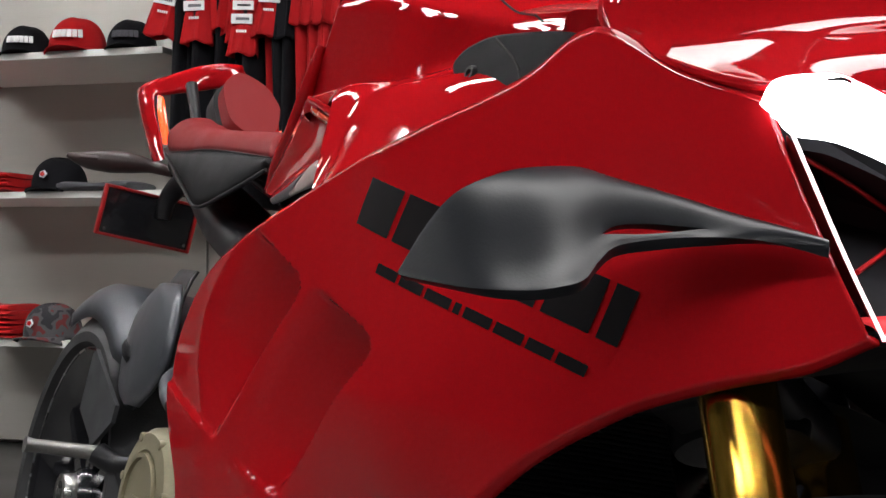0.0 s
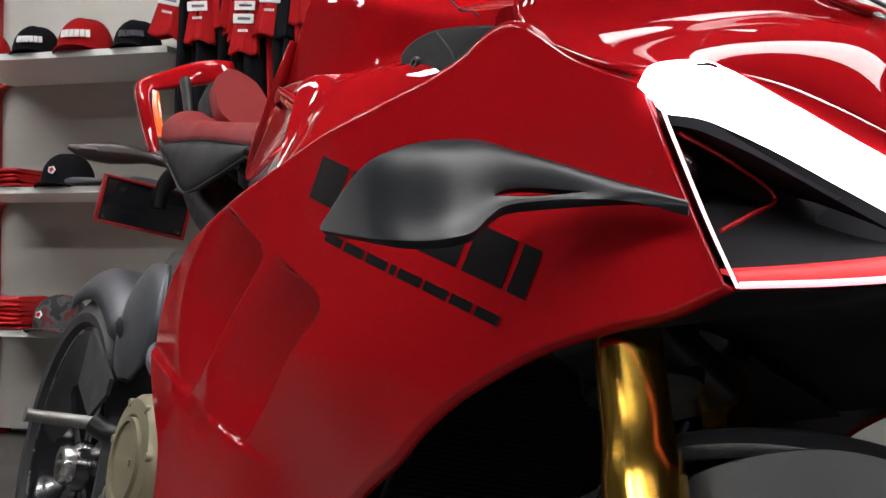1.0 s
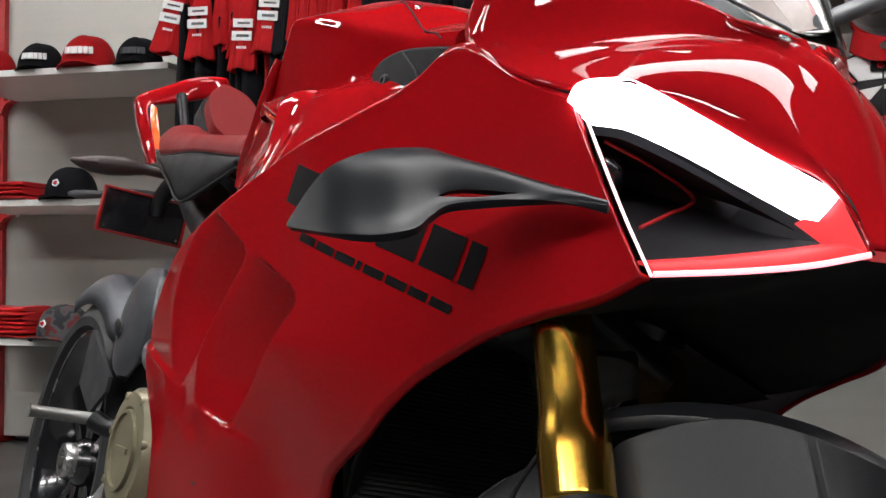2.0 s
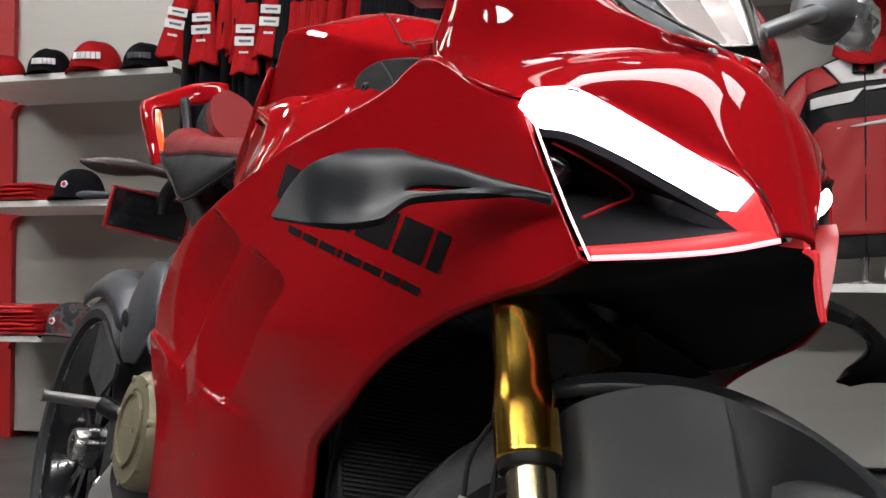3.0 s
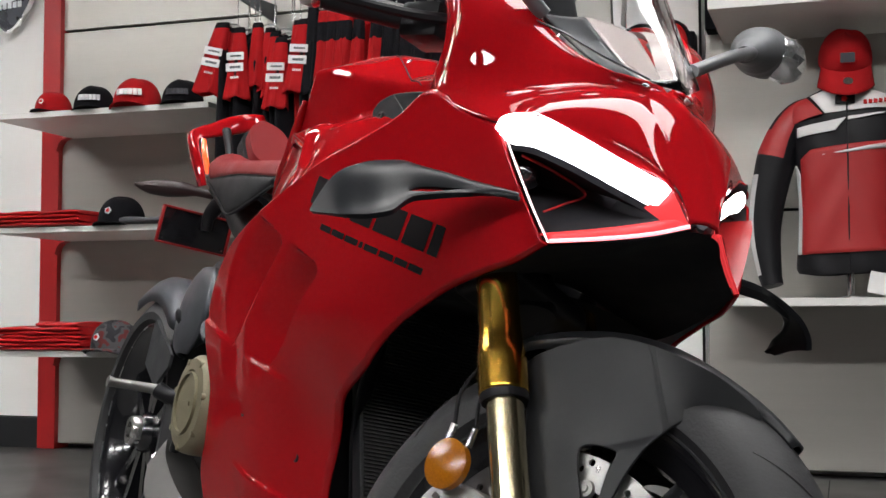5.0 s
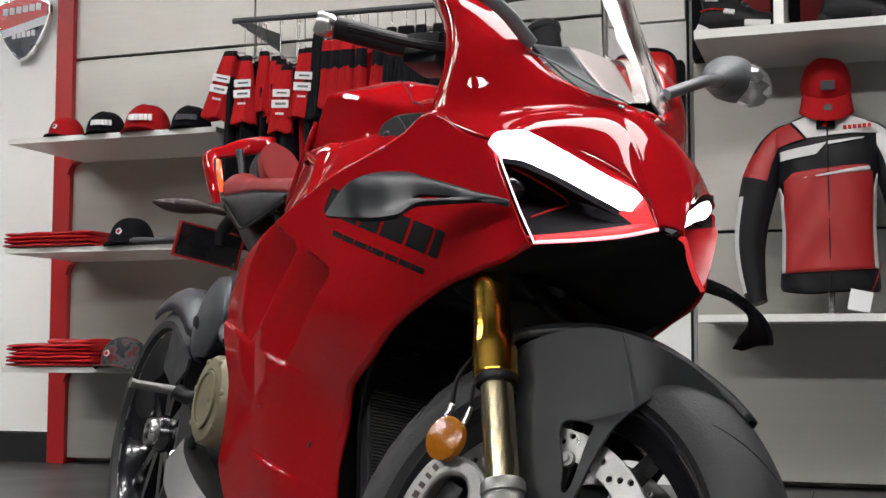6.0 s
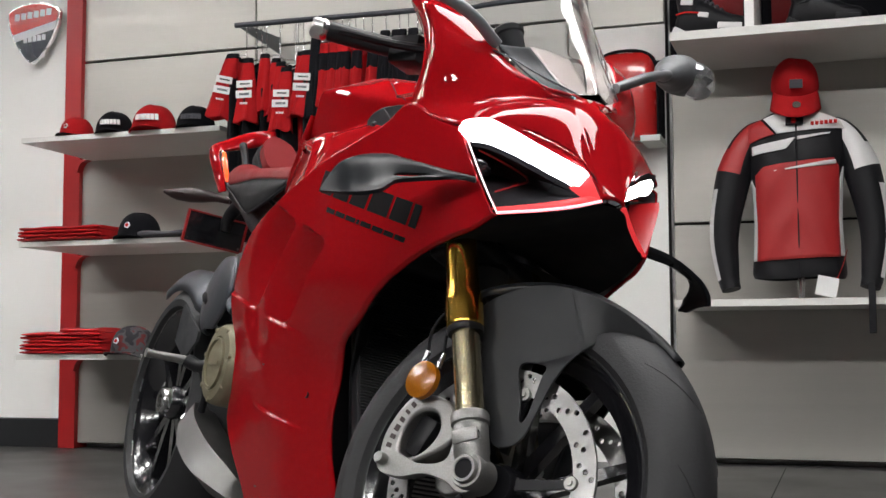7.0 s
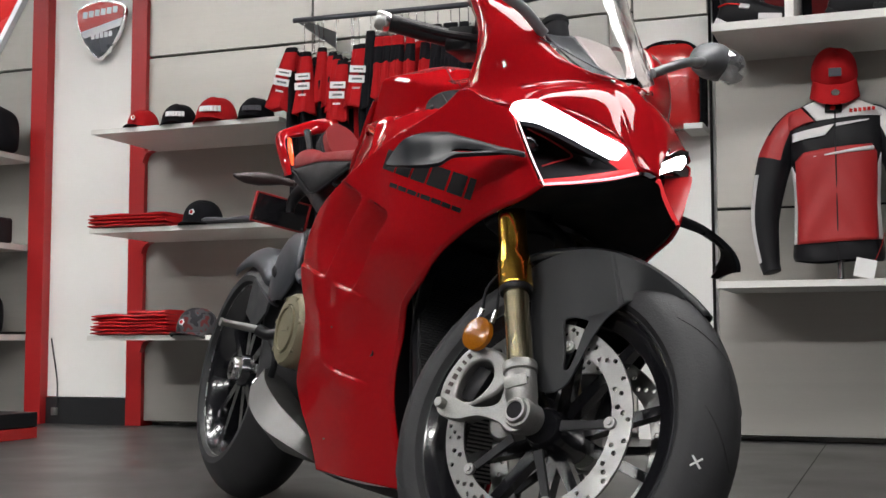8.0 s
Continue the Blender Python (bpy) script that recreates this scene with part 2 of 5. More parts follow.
def frame_to(origin, xdir, ydir):
    x = Vector(xdir).normalized()
    z = x.cross(Vector(ydir)).normalized()
    y = z.cross(x)
    return Matrix.Translation(origin) @ Matrix((x, y, z)).transposed().to_4x4()


# ---- the shop ----
WALL = 4.5
def wall_box(name, bounds, material, label, kind="structure", edge=0.0):
    ob = part(name, box_bm(*bounds, edge=edge), material, smooth=False)
    return tagged(ob, label, name.split("_")[0], kind=kind)

wall_box("floor", (-6, 6, -5, 4.9, -0.1, 0.0), FLOOR, "dark grey vinyl shop floor with faint scuffs")
wall_box("ceiling", (-6, 6, -5, 4.9, 3.0, 3.1), CEIL, "grey painted shop ceiling above the displays")
wall_box("wall_north", (-6, 6, 4.60, 4.80, 0, 3.0), WHITE, "white painted wall behind the display panels")
wall_box("wall_south", (-6, 6, -5.0, -4.8, 0, 3.0), SKIRT, "dark painted wall behind the visitor")
wall_box("wall_west", (-6.0, -5.8, -4.8, 4.6, 0, 3.0), SKIRT, "dark grey side wall of the shop")
wall_box("wall_east", (5.8, 6.0, -4.8, 4.6, 0, 3.0), DARK, "dark grey side wall of the shop")


def panel_field(name, x0, x1, seams, label):
    """Brushed panels with dark joints between them; seams: heights of the joints."""
    back = wall_box(name, (x0, x1, WALL + 0.03, WALL + 0.09, 0.02, 2.98), GAP, label)
    zs = [0.02, *seams, 2.98]
    w = x1 - x0
    cuts = [x0] + ([x0 + 0.965] if w > 1.5 else []) + ([x0 + 1.93] if w > 2.5 else []) + [x1]
    for i in range(len(zs) - 1):
        for j in range(len(cuts) - 1):
            part("panel", box_bm(cuts[j] + 0.004, cuts[j + 1] - 0.004, WALL, WALL + 0.03, zs[i] + 0.006, zs[i + 1] - 0.006, 0.002, 1), PANEL, back, smooth=False)
    return back


panel_field("wall_panel_left", -5.0, -2.40, (0.47, 1.88), "brushed grey metal panels of the far display bay")
panel_field("wall_panel_middle", -1.74, 0.80, (1.88,), "brushed grey metal panels with black joints behind shelves")
panel_field("wall_panel_right", 1.15, 4.2, (0.98, 1.83), "brushed grey metal panels behind the jacket display")
wall_box("wall_white", (-2.30, -1.80, WALL, WALL + 0.09, 0.14, 2.98), WHITE, "white painted pier between two red posts")
wall_box("wall_white_2", (0.805, 1.13, WALL - .008, WALL - .002, 0.0, 1.825), WHITE, "white painted pier beside the jacket bay")
panel_field("wall_panel_pier", 0.80, 1.13, (1.83,), "brushed metal panel above the white pier")
wall_box("floor_seam", (1.575, 1.579, -4.5, 4.45, 0.0, 0.0008), GAP, "thin dark joint in the vinyl floor")
wall_box("baseboard", (-2.30, -1.80, WALL - 0.012, WALL + 0.09, 0.0, 0.135), SKIRT, "black skirting board under the white pier", edge=0.002)
for x0, x1, y0 in ((-2.40, -2.30, WALL - 0.06), (-1.80, -1.708, WALL - 0.028)):
    ob = part("post", box_bm(x0, x1, y0, WALL + 0.08, 0, 2.98, 0.003), POST, smooth=False)
    tagged(ob, "tall red painted post dividing the display bays", "post", "red posts")


def shelf(x0, x1, top, thick, label, front=3.95, group="wall shelves", fillet=None):
    s = thing("shelf", label, "shelf", Matrix.Translation((x0, WALL, top)), group)
    part("board", box_bm(0, x1 - x0, front - WALL + .004, -0.002, -thick, 0, 0.002), SHELF, s, smooth=False)
    part("front_edge", box_bm(0, x1 - x0, front - WALL, front - WALL + .004, -thick - .0005, .0005, 0.001, 1), EDGE, s, "pale edging strip along the board", smooth=False)
    if fillet is not None:
        pl = plate_bm([(0, 0), (.055, 0), (.026, -.010), (.010, -.028), (0, -.060)], .045)
        part("bracket", pl, POST, s, "small red corner bracket", m=frame_to((fillet - x0, -.003, -thick), (1, 0, 0), (0, 0, 1)), smooth=False)
    return s


for z in (1.41, 0.945, 0.45):
    shelf(-1.65, -0.66, z, 0.022, "pale grey laminate shelf fixed to the metal panels", fillet=-1.7075)
shelf(1.22, 3.9, 0.645, 0.025, "pale grey laminate shelf under the leather jacket")
shelf(1.22, 3.9, 1.645, 0.032, "pale grey laminate shelf carrying boots")
for z in (1.40, 0.93, 0.46):
    shelf(-4.2, -2.42, z, 0.03, "pale grey laminate shelf in the far bay", front=4.1)

# ceiling lights
def ceiling_light(x, y, w, d, glow):
    m = Matrix.Translation((x, y, 3.0))
    c = thing("ceiling_light", "long white glowing ceiling light panel", "light", m, "ceiling lights")
    part("frame", join_bm(box_bm(-w / 2 - .02, w / 2 + .02, -d / 2 - .02, -d / 2, -.05, 0), box_bm(-w / 2 - .02, w / 2 + .02, d / 2, d / 2 + .02, -.05, 0),
                          box_bm(-w / 2 - .02, -w / 2, -d / 2, d / 2, -.05, 0), box_bm(w / 2, w / 2 + .02, -d / 2, d / 2, -.05, 0)), SILVER, c, smooth=False)
    part("diffuser", box_bm(-w / 2, w / 2, -d / 2, d / 2, -.04, -.01), glow, c, smooth=False)


for k in range(6):
    ceiling_light(-4.0 + 0.8 * k, 2.35, 0.42, 0.20, DIFFUSER)
ceiling_light(1.85, 1.72, 2.3, 0.80, STRIP)
for x, y in ((-3.2, 1.5), (-1.9, 0.9)):
    ceiling_light(x, y - 0.22, 1.1, 0.14, SOFT)
    ceiling_light(x, y + 0.22, 1.1, 0.14, SOFT)
# unseen fill panels, added to brighten the front of the fairing
for x in (-1.6, 0.7, 3.0):
    ceiling_light(x, -2.3, 1.7, 0.38, FRONT)
# ---- the motorcycle ----
bike = thing("motorcycle", "red sport motorcycle with lit headlights leaning on its stand", "motorcycle", pose(1.360, 1.095, 0.0, -11.5, 0, -43.0))

# right half width of the fairing over length and height
LENX = [-1.15, -1.0, -.9, -.75, -.55, -.38, -.2, -.07, 0.0, .08]
HALF = [.19, .225, .245, .262, .268, .262, .207, .185, .155, .06]
HGTZ = [.10, .30, .45, .60, .72, .80, .90]
TAPER = [.50, .70, .86, .945, 1.0, 1.015, 1.02]
def smooth_interp(x, xs, ys, r=0.06):
    """A curve without kinks through a short table."""
    return sum(np.interp(x + r * k, xs, ys) * w for k, w in ((-1, .08), (-.66, .14), (-.33, .18), (0, .2), (.33, .18), (.66, .14), (1, .08)))


def step(a, b, v):
    t = min(1.0, max(0.0, (v - a) / (b - a)))
    return t * t * (3 - 2 * t)


def half_width(x, z):
    y = smooth_interp(x, LENX, HALF) * smooth_interp(z, HGTZ, TAPER)
    y -= .019 * step(.80, .60, z) * step(-.38, -.04, x)          # narrower below the lamps
    return y - .058 * step(-.62, -.39, x) * step(.58, .38, z) * step(-.18, -.34, x)   # the flank turns in to the wheel


def gill(x, z, ax, az, bx, bz, w, depth):
    """Depth of a scoop: a sharp wall along its lower side and its upper front edge, running out rearwards and down."""
    dx, dz = bx - ax, bz - az
    L = math.hypot(dx, dz)
    s = ((x - ax) * dx + (z - az) * dz) / L
    n = ((x - ax) * dz - (z - az) * dx) / L
    # n runs up from the lower wall; the upper front edge slants back
    top = s - .62 * max(0, n) - 26 * max(0, .020 - n) ** 2
    wall = step(-.003, .010, top) * step(-.003, .010, n + .06 * max(0, s))
    deep = .20 + .80 * (1 - step(0, w, n)) ** 1.3
    fade = (1 - step(.20 * L, .95 * L, s)) * (1 - step(w * .60, w * 1.15, n))
    return depth * wall * fade * deep


ARCH = [(-.024, .650), (-.058, .630), (-.107, .615), (-.164, .594), (-.219, .562), (-.258, .533), (-.300, .500), (-.345, .474), (-.378, .452), (-.404, .42), (-.428, .38), (-.448, .33), (-.455, .27), (-.445, .20), (-.425, .128)]
TOP = [(-.08, .777), (-.141, .799), (-.214, .834), (-.262, .806), (-.30, .789), (-.365, .766), (-.43, .746), (-.52, .722), (-.62, .697), (-.71, .668), (-.765, .636), (-.815, .59), (-.826, .55), (-.812, .50), (-.795, .44), (-.84, .37), (-.89, .31), (-.86, .25), (-.80, .19), (-.766, .13)]


def fairing_y(x, z):
    y = half_width(x, z)
    y -= gill(x, z, -.484, .652, -.70, .500, .100, .072)
    y -= gill(x, z, -.370, .612, -.58, .462, .080, .066)
    return y


def below_crease(x, z):
    return (.548 - z) - .245 * (x + .80)


def fairing_side(sign):
    nu, nv = 340, 170
    lo, hi = spline(ARCH, nu), spline(TOP, nu)
    rows = []
    for i in range(nu):
        row = []
        for j in range(nv):
            v = j / (nv - 1)
            x, z = lo[i] * (1 - v) + hi[i] * v
            y = fairing_y(x, z)
            y -= .007 * (1 - step(0, .022, v)) ** 2 + .006 * step(.97, 1, v)
            c = below_crease(x, z)
            y += .0055 * step(0, 0.007, c) * (1 - step(.02, .10, c)) * (step(-.64, -.72, x) + .8 * step(-.47, -.53, x) * step(-.62, -.57, x))
            y += .005 * step(0, .007, (.335 - z) - .20 * (x + .62)) * (1 - step(.02, .08, (.335 - z) - .20 * (x + .62))) * step(-.50, -.55, x) * step(-.70, -.62, x)
            row.append((x, sign * y, z))
        rows.append(row)
    return grid_bm(rows)


def panel_strip(a, b, lift, sign, n=10, m=4):
    """A patch of film lying on the fairing; a, b: its lower and upper edge in length and height."""
    rows = []
    for i in range(n):
        row = []
        for j in range(m):
            u, v = i / (n - 1), j / (m - 1)
            p = (np.array(a[0]) * (1 - u) + np.array(a[1]) * u) * (1 - v) + (np.array(b[0]) * (1 - u) + np.array(b[1]) * u) * v
            row.append((p[0], sign * (fairing_y(*p) + lift), p[1]))
        rows.append(row)
    return grid_bm(rows)


def lettering(name, p0, p1, height, slant, widths, sign, parent):
    """Plain slanted blocks in place of a word mark."""
    p0, p1 = np.array(p0), np.array(p1)
    d = (p1 - p0) / np.linalg.norm(p1 - p0)
    up = np.array([-d[1], d[0]]) * height + d * slant
    L, at, total = np.linalg.norm(p1 - p0), 0.0, sum(widths) + 0.12 * (len(widths) - 1)
    for w in widths:
        a, b = p0 + d * L * at / total, p0 + d * L * (at + w) / total
        part(name, panel_strip((a, b), (a + up, b + up), .0012, sign), DECAL, parent)
        at += w + 0.14


for sign in (-1, 1):
    side = part("side_fairing", fairing_side(sign), [RED, BLACK], bike, "glossy red side fairing with two scoops")
    solid(side, 0.004, inner=1)
    lettering("mark_block", (-.405, .698), (-.178, .632), .037, .005, (1, .95, .9, 1.1, .95, .42), sign, side)
    lettering("thin_mark_block", (-.376, .662), (-.200, .611), .0080, .001, (1, 1, 1, .25, 1, 1, .9, 1), sign, side)
    for x, z in ((-.617, .417), (-.745, .458), (-.50, .37), (-.70, .20)):
        y = fairing_y(x, z)
        bm = lathe([(0, .001), (.004, .001), (.0045, .003), (.0072, .003), (.0078, .001), (.0078, -.004)], 16, "y")
        part("screw", moved(bm, Matrix.Translation((x, sign * (y - .004), z)) @ Matrix.Diagonal((1, sign, 1, 1))), BLACK, side)

# front cowl: two flanks that meet on the nose
EDGE_OUT = [(.066, -.021, .692), (.044, -.032, .733), (.010, -.072, .754), (-.025, -.112, .777), (-.056, -.152, .795), (-.082, -.184, .785), (-.141, -.198, .800), (-.214, -.208, .836), (-.234, -.195, .90), (-.272, -.184, .967), (-.342, -.182, 1.039)]
CREASE = [(.068, -.017, .697), (.047, -.031, .727), (.039, -.033, .745), (.018, -.036, .784), (-.006, -.038, .826), (-.037, -.038, .865)]
MIDDLE = [(.072, 0, .699), (.053, 0, .730), (.045, 0, .748), (.024, 0, .788), (.0, 0, .830), (-.033, 0, .869)]
SCREEN = [(-.033, 0, .869), (-.042, -.040, .865), (-.066, -.066, .877), (-.102, -.090, .898), (-.137, -.115, .931), (-.162, -.131, .960), (-.226, -.152, 1.020), (-.335, -.175, 1.048)]


def cowl_half(sign):
    """One flank: the nose up to its middle line in the lower rows, the wing beside the screen above."""
    nu, nv, nose, bend = 96, 44, 46, 30
    out = spline(EDGE_OUT, nu)
    crease, middle, screen = spline(CREASE, nose), spline(MIDDLE, nose), spline(SCREEN, nu - nose + 1)
    g = np.zeros((nu, nv, 3))
    for i in range(nu):
        for j in range(nv):
            if i < nose:
                g[i, j] = out[i] + (crease[i] - out[i]) * (j / bend) if j <= bend else crease[i] + (middle[i] - crease[i]) * ((j - bend) / (nv - 1 - bend))
            else:
                v, u = j / (nv - 1), (i - nose) / (nu - 1 - nose)
                g[i, j] = out[i] * (1 - v) + screen[i - nose + 1] * v + 4 * v * (1 - v) * np.array([.012, -.034, .010]) * step(.05, .4, u) * (1 - .7 * step(.8, 1, u))
    for _ in range(55):
        far = g[:nose, -2:-1] * np.array([1, -1, 1])
        new_g = g.copy()
        new_g[1:-1, 1:-1] = (g[1:-1, 1:-1] * 2 + g[:-2, 1:-1] + g[2:, 1:-1] + g[1:-1, :-2] + g[1:-1, 2:]) / 6
        g = new_g
        g[:nose, -1:] = (g[:nose, -1:] * 2 + g[:nose, -2:-1] + far) / 4
        g[:nose, -1, 1] = 0
    for i in range(nu):
        u = i / (nu - 1)
        for j in range(nv):
            v = j / (nv - 1)
            g[i, j] += .009 * math.sin(math.pi * min(1, v * 1.35)) * step(0, .12, u) * (1 - step(.45, .62, u)) * np.array([.50, -.42, .75])
    g[:, :, 1] *= -sign
    return grid_bm(g)


cowl_mesh = join_bm(cowl_half(-1), cowl_half(1))
bmesh.ops.remove_doubles(cowl_mesh, verts=cowl_mesh.verts, dist=0.0012)
cowl = solid(part("front_cowl", cowl_mesh, [RED, BLACK], bike, "glossy red nose cowl between the headlights"), 0.004, inner=1)
for sign in (-1, 1):
    bm = lathe([(0, .0016), (.0035, .0016), (.005, .0008), (.005, -.004)], 18, "x")
    part("screw", moved(bm, Matrix.Translation((-.034, sign * .031, .861)) @ pose(0, 0, 0, 0, -40, sign * 25)), STEEL, cowl)

# headlights
LOW = [(-.022, -.134, .653), (.012, -.090, .664), (.042, -.052, .676), (.066, -.021, .690)]
UPP = [(-.079, -.190, .772), (-.077, -.184, .787), (-.066, -.166, .7945), (-.054, -.149, .795), (-.025, -.112, .777), (.010, -.072, .754), (.044, -.032, .733)]
MID = [(-.069, -.181, .760), (-.067, -.172, .757), (-.060, -.158, .758), (-.051, -.144, .756), (-.028, -.112, .744), (.004, -.072, .724), (.030, -.040, .708)]


def ruled(a, b, n=40, m=8, bulge=(0, 0, 0), sign=-1):
    a, b = spline(a, n), spline(b, n)
    rows = []
    for i in range(n):
        rows.append([(p[0], sign * -p[1], p[2]) for p in (a[i] * (1 - v) + b[i] * v + 4 * v * (1 - v) * np.array(bulge) for v in np.linspace(0, 1, m))])
    return grid_bm(rows)


TRIM = [(-.042, -.134, .664), (-.012, -.096, .675), (.016, -.060, .687), (.040, -.034, .697)]
for sign in (-1, 1):
    back = [(-.15, -.165, .748), (-.145, -.13, .748), (-.135, -.09, .744), (-.10, -.045, .736)]
    lamp = part("headlight", join_bm(ruled(TRIM, back, 30, 10, (-.01, 0, -.006), sign), ruled(back, [(p[0] - .012, p[1] * .97, p[2] - .004) for p in MID], 30, 10, (-.02, 0, .01), sign)), MATTBLACK, bike, "slanted headlight with a glowing white band")
    part("lamp_backing", ruled([(q[0] - .090, q[1] * .92, q[2] + .002) for q in UPP], [(q[0] - .130, q[1] * .95 - .004, q[2] - .006) for q in LOW[:1] + LOW], 30, 10, (-.02, 0, 0), sign), MATTBLACK, lamp, "black back of the lamp housing")
    solid(part("running_light", ruled(UPP if sign < 0 else [tuple(.70 * np.array(q) + .30 * np.array(m)) for q, m in zip(UPP[3:], MID[3:])], MID if sign < 0 else MID[3:], 60, 10, (.006, -.003, .001), sign), BAND, lamp, "glowing white running light band"), 0.006)
    # lip, its edge line and inner trim emit in place of received lamp light
    solid(part("lower_trim", ruled(LOW, TRIM, 40, 6, (.003, 0, .003), sign), REDGLOW, lamp, "glossy red lip under the lamp, given a glow for lamp light on it"), 0.003)
    part("lip_glow", moved(tube([(p[0] + .002, sign * -p[1], p[2] + .001) for p in LOW], (.0022 if sign < 0 else .0014), 8, 40), Matrix.Identity(4)), LIPGLOW if sign < 0 else REDGLOW, lamp, "glowing line along the lip for lamp light caught on its edge")
    part("inner_trim", ruled([(.044, -.032, .731), (.066, -.021, .692)], [(.022, -.050, .708), (.040, -.036, .694)], 10, 6, (0, 0, 0), sign), REDGLOW, lamp, "red trim beside the nose, given a glow for lamp light on it")
    part("outer_wall", ruled([(-.066, -.180, .756), (-.053, -.172, .738), (-.035, -.152, .690), (-.022, -.133, .655)], [(-.100, -.140, .745), (-.095, -.134, .725), (-.090, -.120, .700), (-.075, -.108, .680)], 20, 6, (0, 0, 0), sign), REDIN, lamp, "red inner wall of the lamp")
    edge = [(-.074, -.190, .782), (-.054, -.176, .738), (-.035, -.156, .690), (-.021, -.136, .652)]
    if sign < 0:
        part("edge_guide", tube([(p[0] + .002, p[1], p[2]) for p in edge], .0011, 8, 40), EDGEGLOW, lamp, "thin white glowing lamp edge")
    proj = moved(lathe([(.0, .006), (.010, .004), (.016, -.002), (.019, -.004), (.019, -.03)], 28, "x"), Matrix.Translation((-.092, sign * .130, .738)))
    part("projector", proj, GLOSSBLACK, lamp, "round projector lens inside the lamp")
    frame_pts = [(-.080, sign * .150, .752), (-.078, sign * .105, .744), (-.074, sign * .062, .729), (-.062, sign * .095, .708), (-.050, sign * .128, .690)]
    part("lens_frame", tube(frame_pts, .0016, 6, 40), REDIN, lamp, "thin red frame round the projector")

liner = plate_bm([(-.25, .66), (.052, .696), (.030, .735), (.010, .775), (-.018, .815), (-.045, .842), (-.25, .86)], .004)
part("nose_liner", moved(liner, Matrix.Translation((0, .002, 0)) @ pose(0, 0, 0, 90, 0, 0)), MATTBLACK, bike, "black wall inside the nose between the lamps")
# dark ducting under the nose and behind the wheel
lipc = [(p[0] - .004, p[1], p[2] - .004) for p in LOW] + [(p[0] - .004, -p[1], p[2] - .004) for p in LOW[::-1]]
backc = [(-.22, -.17, .60), (-.22, -.12, .62), (-.22, -.06, .64), (-.22, -.02, .645), (-.22, .02, .645), (-.22, .06, .64), (-.22, .12, .62), (-.22, .17, .60)]
part("intake_duct", ruled(lipc, backc, 60, 14, (0, 0, -.01), -1), MATTBLACK, bike, "black intake duct under the headlights")
rad = part("radiator", moved(box_bm(-.012, .012, -.135, .135, -.165, .165, .004), Matrix.Translation((-.425, 0, .455)) @ pose(0, 0, 0, 0, -24, 0)), BLACK, bike, "black radiator behind the front wheel")
fins = join_bm(*[box_bm(.012, .016, -.130, .130, z, z + .0022) for z in np.arange(-.155, .155, .0052)])
tagged(part("radiator_core", moved(fins, Matrix.Translation((-.425, 0, .455)) @ pose(0, 0, 0, 0, -24, 0)), RAD, rad), kind="stuff")
lowrad = part("oil_cooler", moved(box_bm(-.012, .012, -.090, .090, -.07, .07, .004), Matrix.Translation((-.425, 0, .235)) @ pose(0, 0, 0, 0, 14, 0)), BLACK, bike, "black oil cooler low behind the wheel")
tagged(part("radiator_core", moved(join_bm(*[box_bm(.012, .016, -.085, .085, z, z + .003) for z in np.arange(-.065, .065, .008)]), Matrix.Translation((-.425, 0, .235)) @ pose(0, 0, 0, 0, 14, 0)), SILVER, lowrad), kind="stuff")
for sign in (-1, 1):
    shroud = ruled([(-.315, -.186, .500), (-.390, -.152, .452), (-.418, -.136, .40), (-.460, -.096, .29), (-.450, -.086, .14)], [(-.40, -.120, .54), (-.420, -.118, .47), (-.435, -.116, .40), (-.450, -.080, .29), (-.45, -.070, .14)], 20, 8, (0, 0, 0), sign)
    solid(part("radiator_shroud", shroud, BLACK, bike, "black shroud beside the radiator"), .004)
part("engine", join_bm(moved(box_bm(-.19, .22, -.145, .145, -.20, .24, .04, 3), Matrix.Translation((-.72, 0, .42))), moved(box_bm(-.12, .12, -.13, .13, -.12, .12, .03, 3), Matrix.Translation((-.98, 0, .45))),
                       moved(box_bm(-.18, .12, -.10, .10, -.10, .10, .03, 3), Matrix.Translation((-.5, 0, .70)))), BLACK, bike, "black engine block inside the fairing")
part("belly_pan", ruled([(-.43, -.108, .130), (-.56, -.125, .124), (-.77, -.125, .128)], [(-.43, .108, .130), (-.56, .125, .124), (-.77, .125, .128)], 20, 14, (0, 0, -.02), -1), BLACK, bike, "black belly pan under the engine")

part("inner_liner", ruled([(-.19, -.165, .598), (-.28, -.170, .585), (-.39, -.150, .585)], [(-.19, .165, .598), (-.28, .170, .585), (-.39, .150, .585)], 20, 12, (0, 0, .03), -1), MATTBLACK, bike, "black inner liner above the radiator")
# winglets
WLOW = [(-.032, -.172, .690), (-.054, -.195, .692), (-.070, -.222, .687), (-.080, -.250, .679), (-.080, -.272, .671), (-.073, -.287, .660), (-.064, -.300, .649), (-.063, -.312, .643), (-.072, -.326, .638), (-.090, -.343, .636), (-.136, -.360, .639)]
WUPP = [(-.036, -.173, .695), (-.058, -.184, .701), (-.084, -.203, .706), (-.106, -.228, .711), (-.118, -.252, .714), (-.125, -.270, .716), (-.128, -.292, .711), (-.128, -.312, .704), (-.128, -.332, .693), (-.130, -.343, .683), (-.133, -.351, .668), (-.136, -.357, .651), (-.138, -.360, .641)]


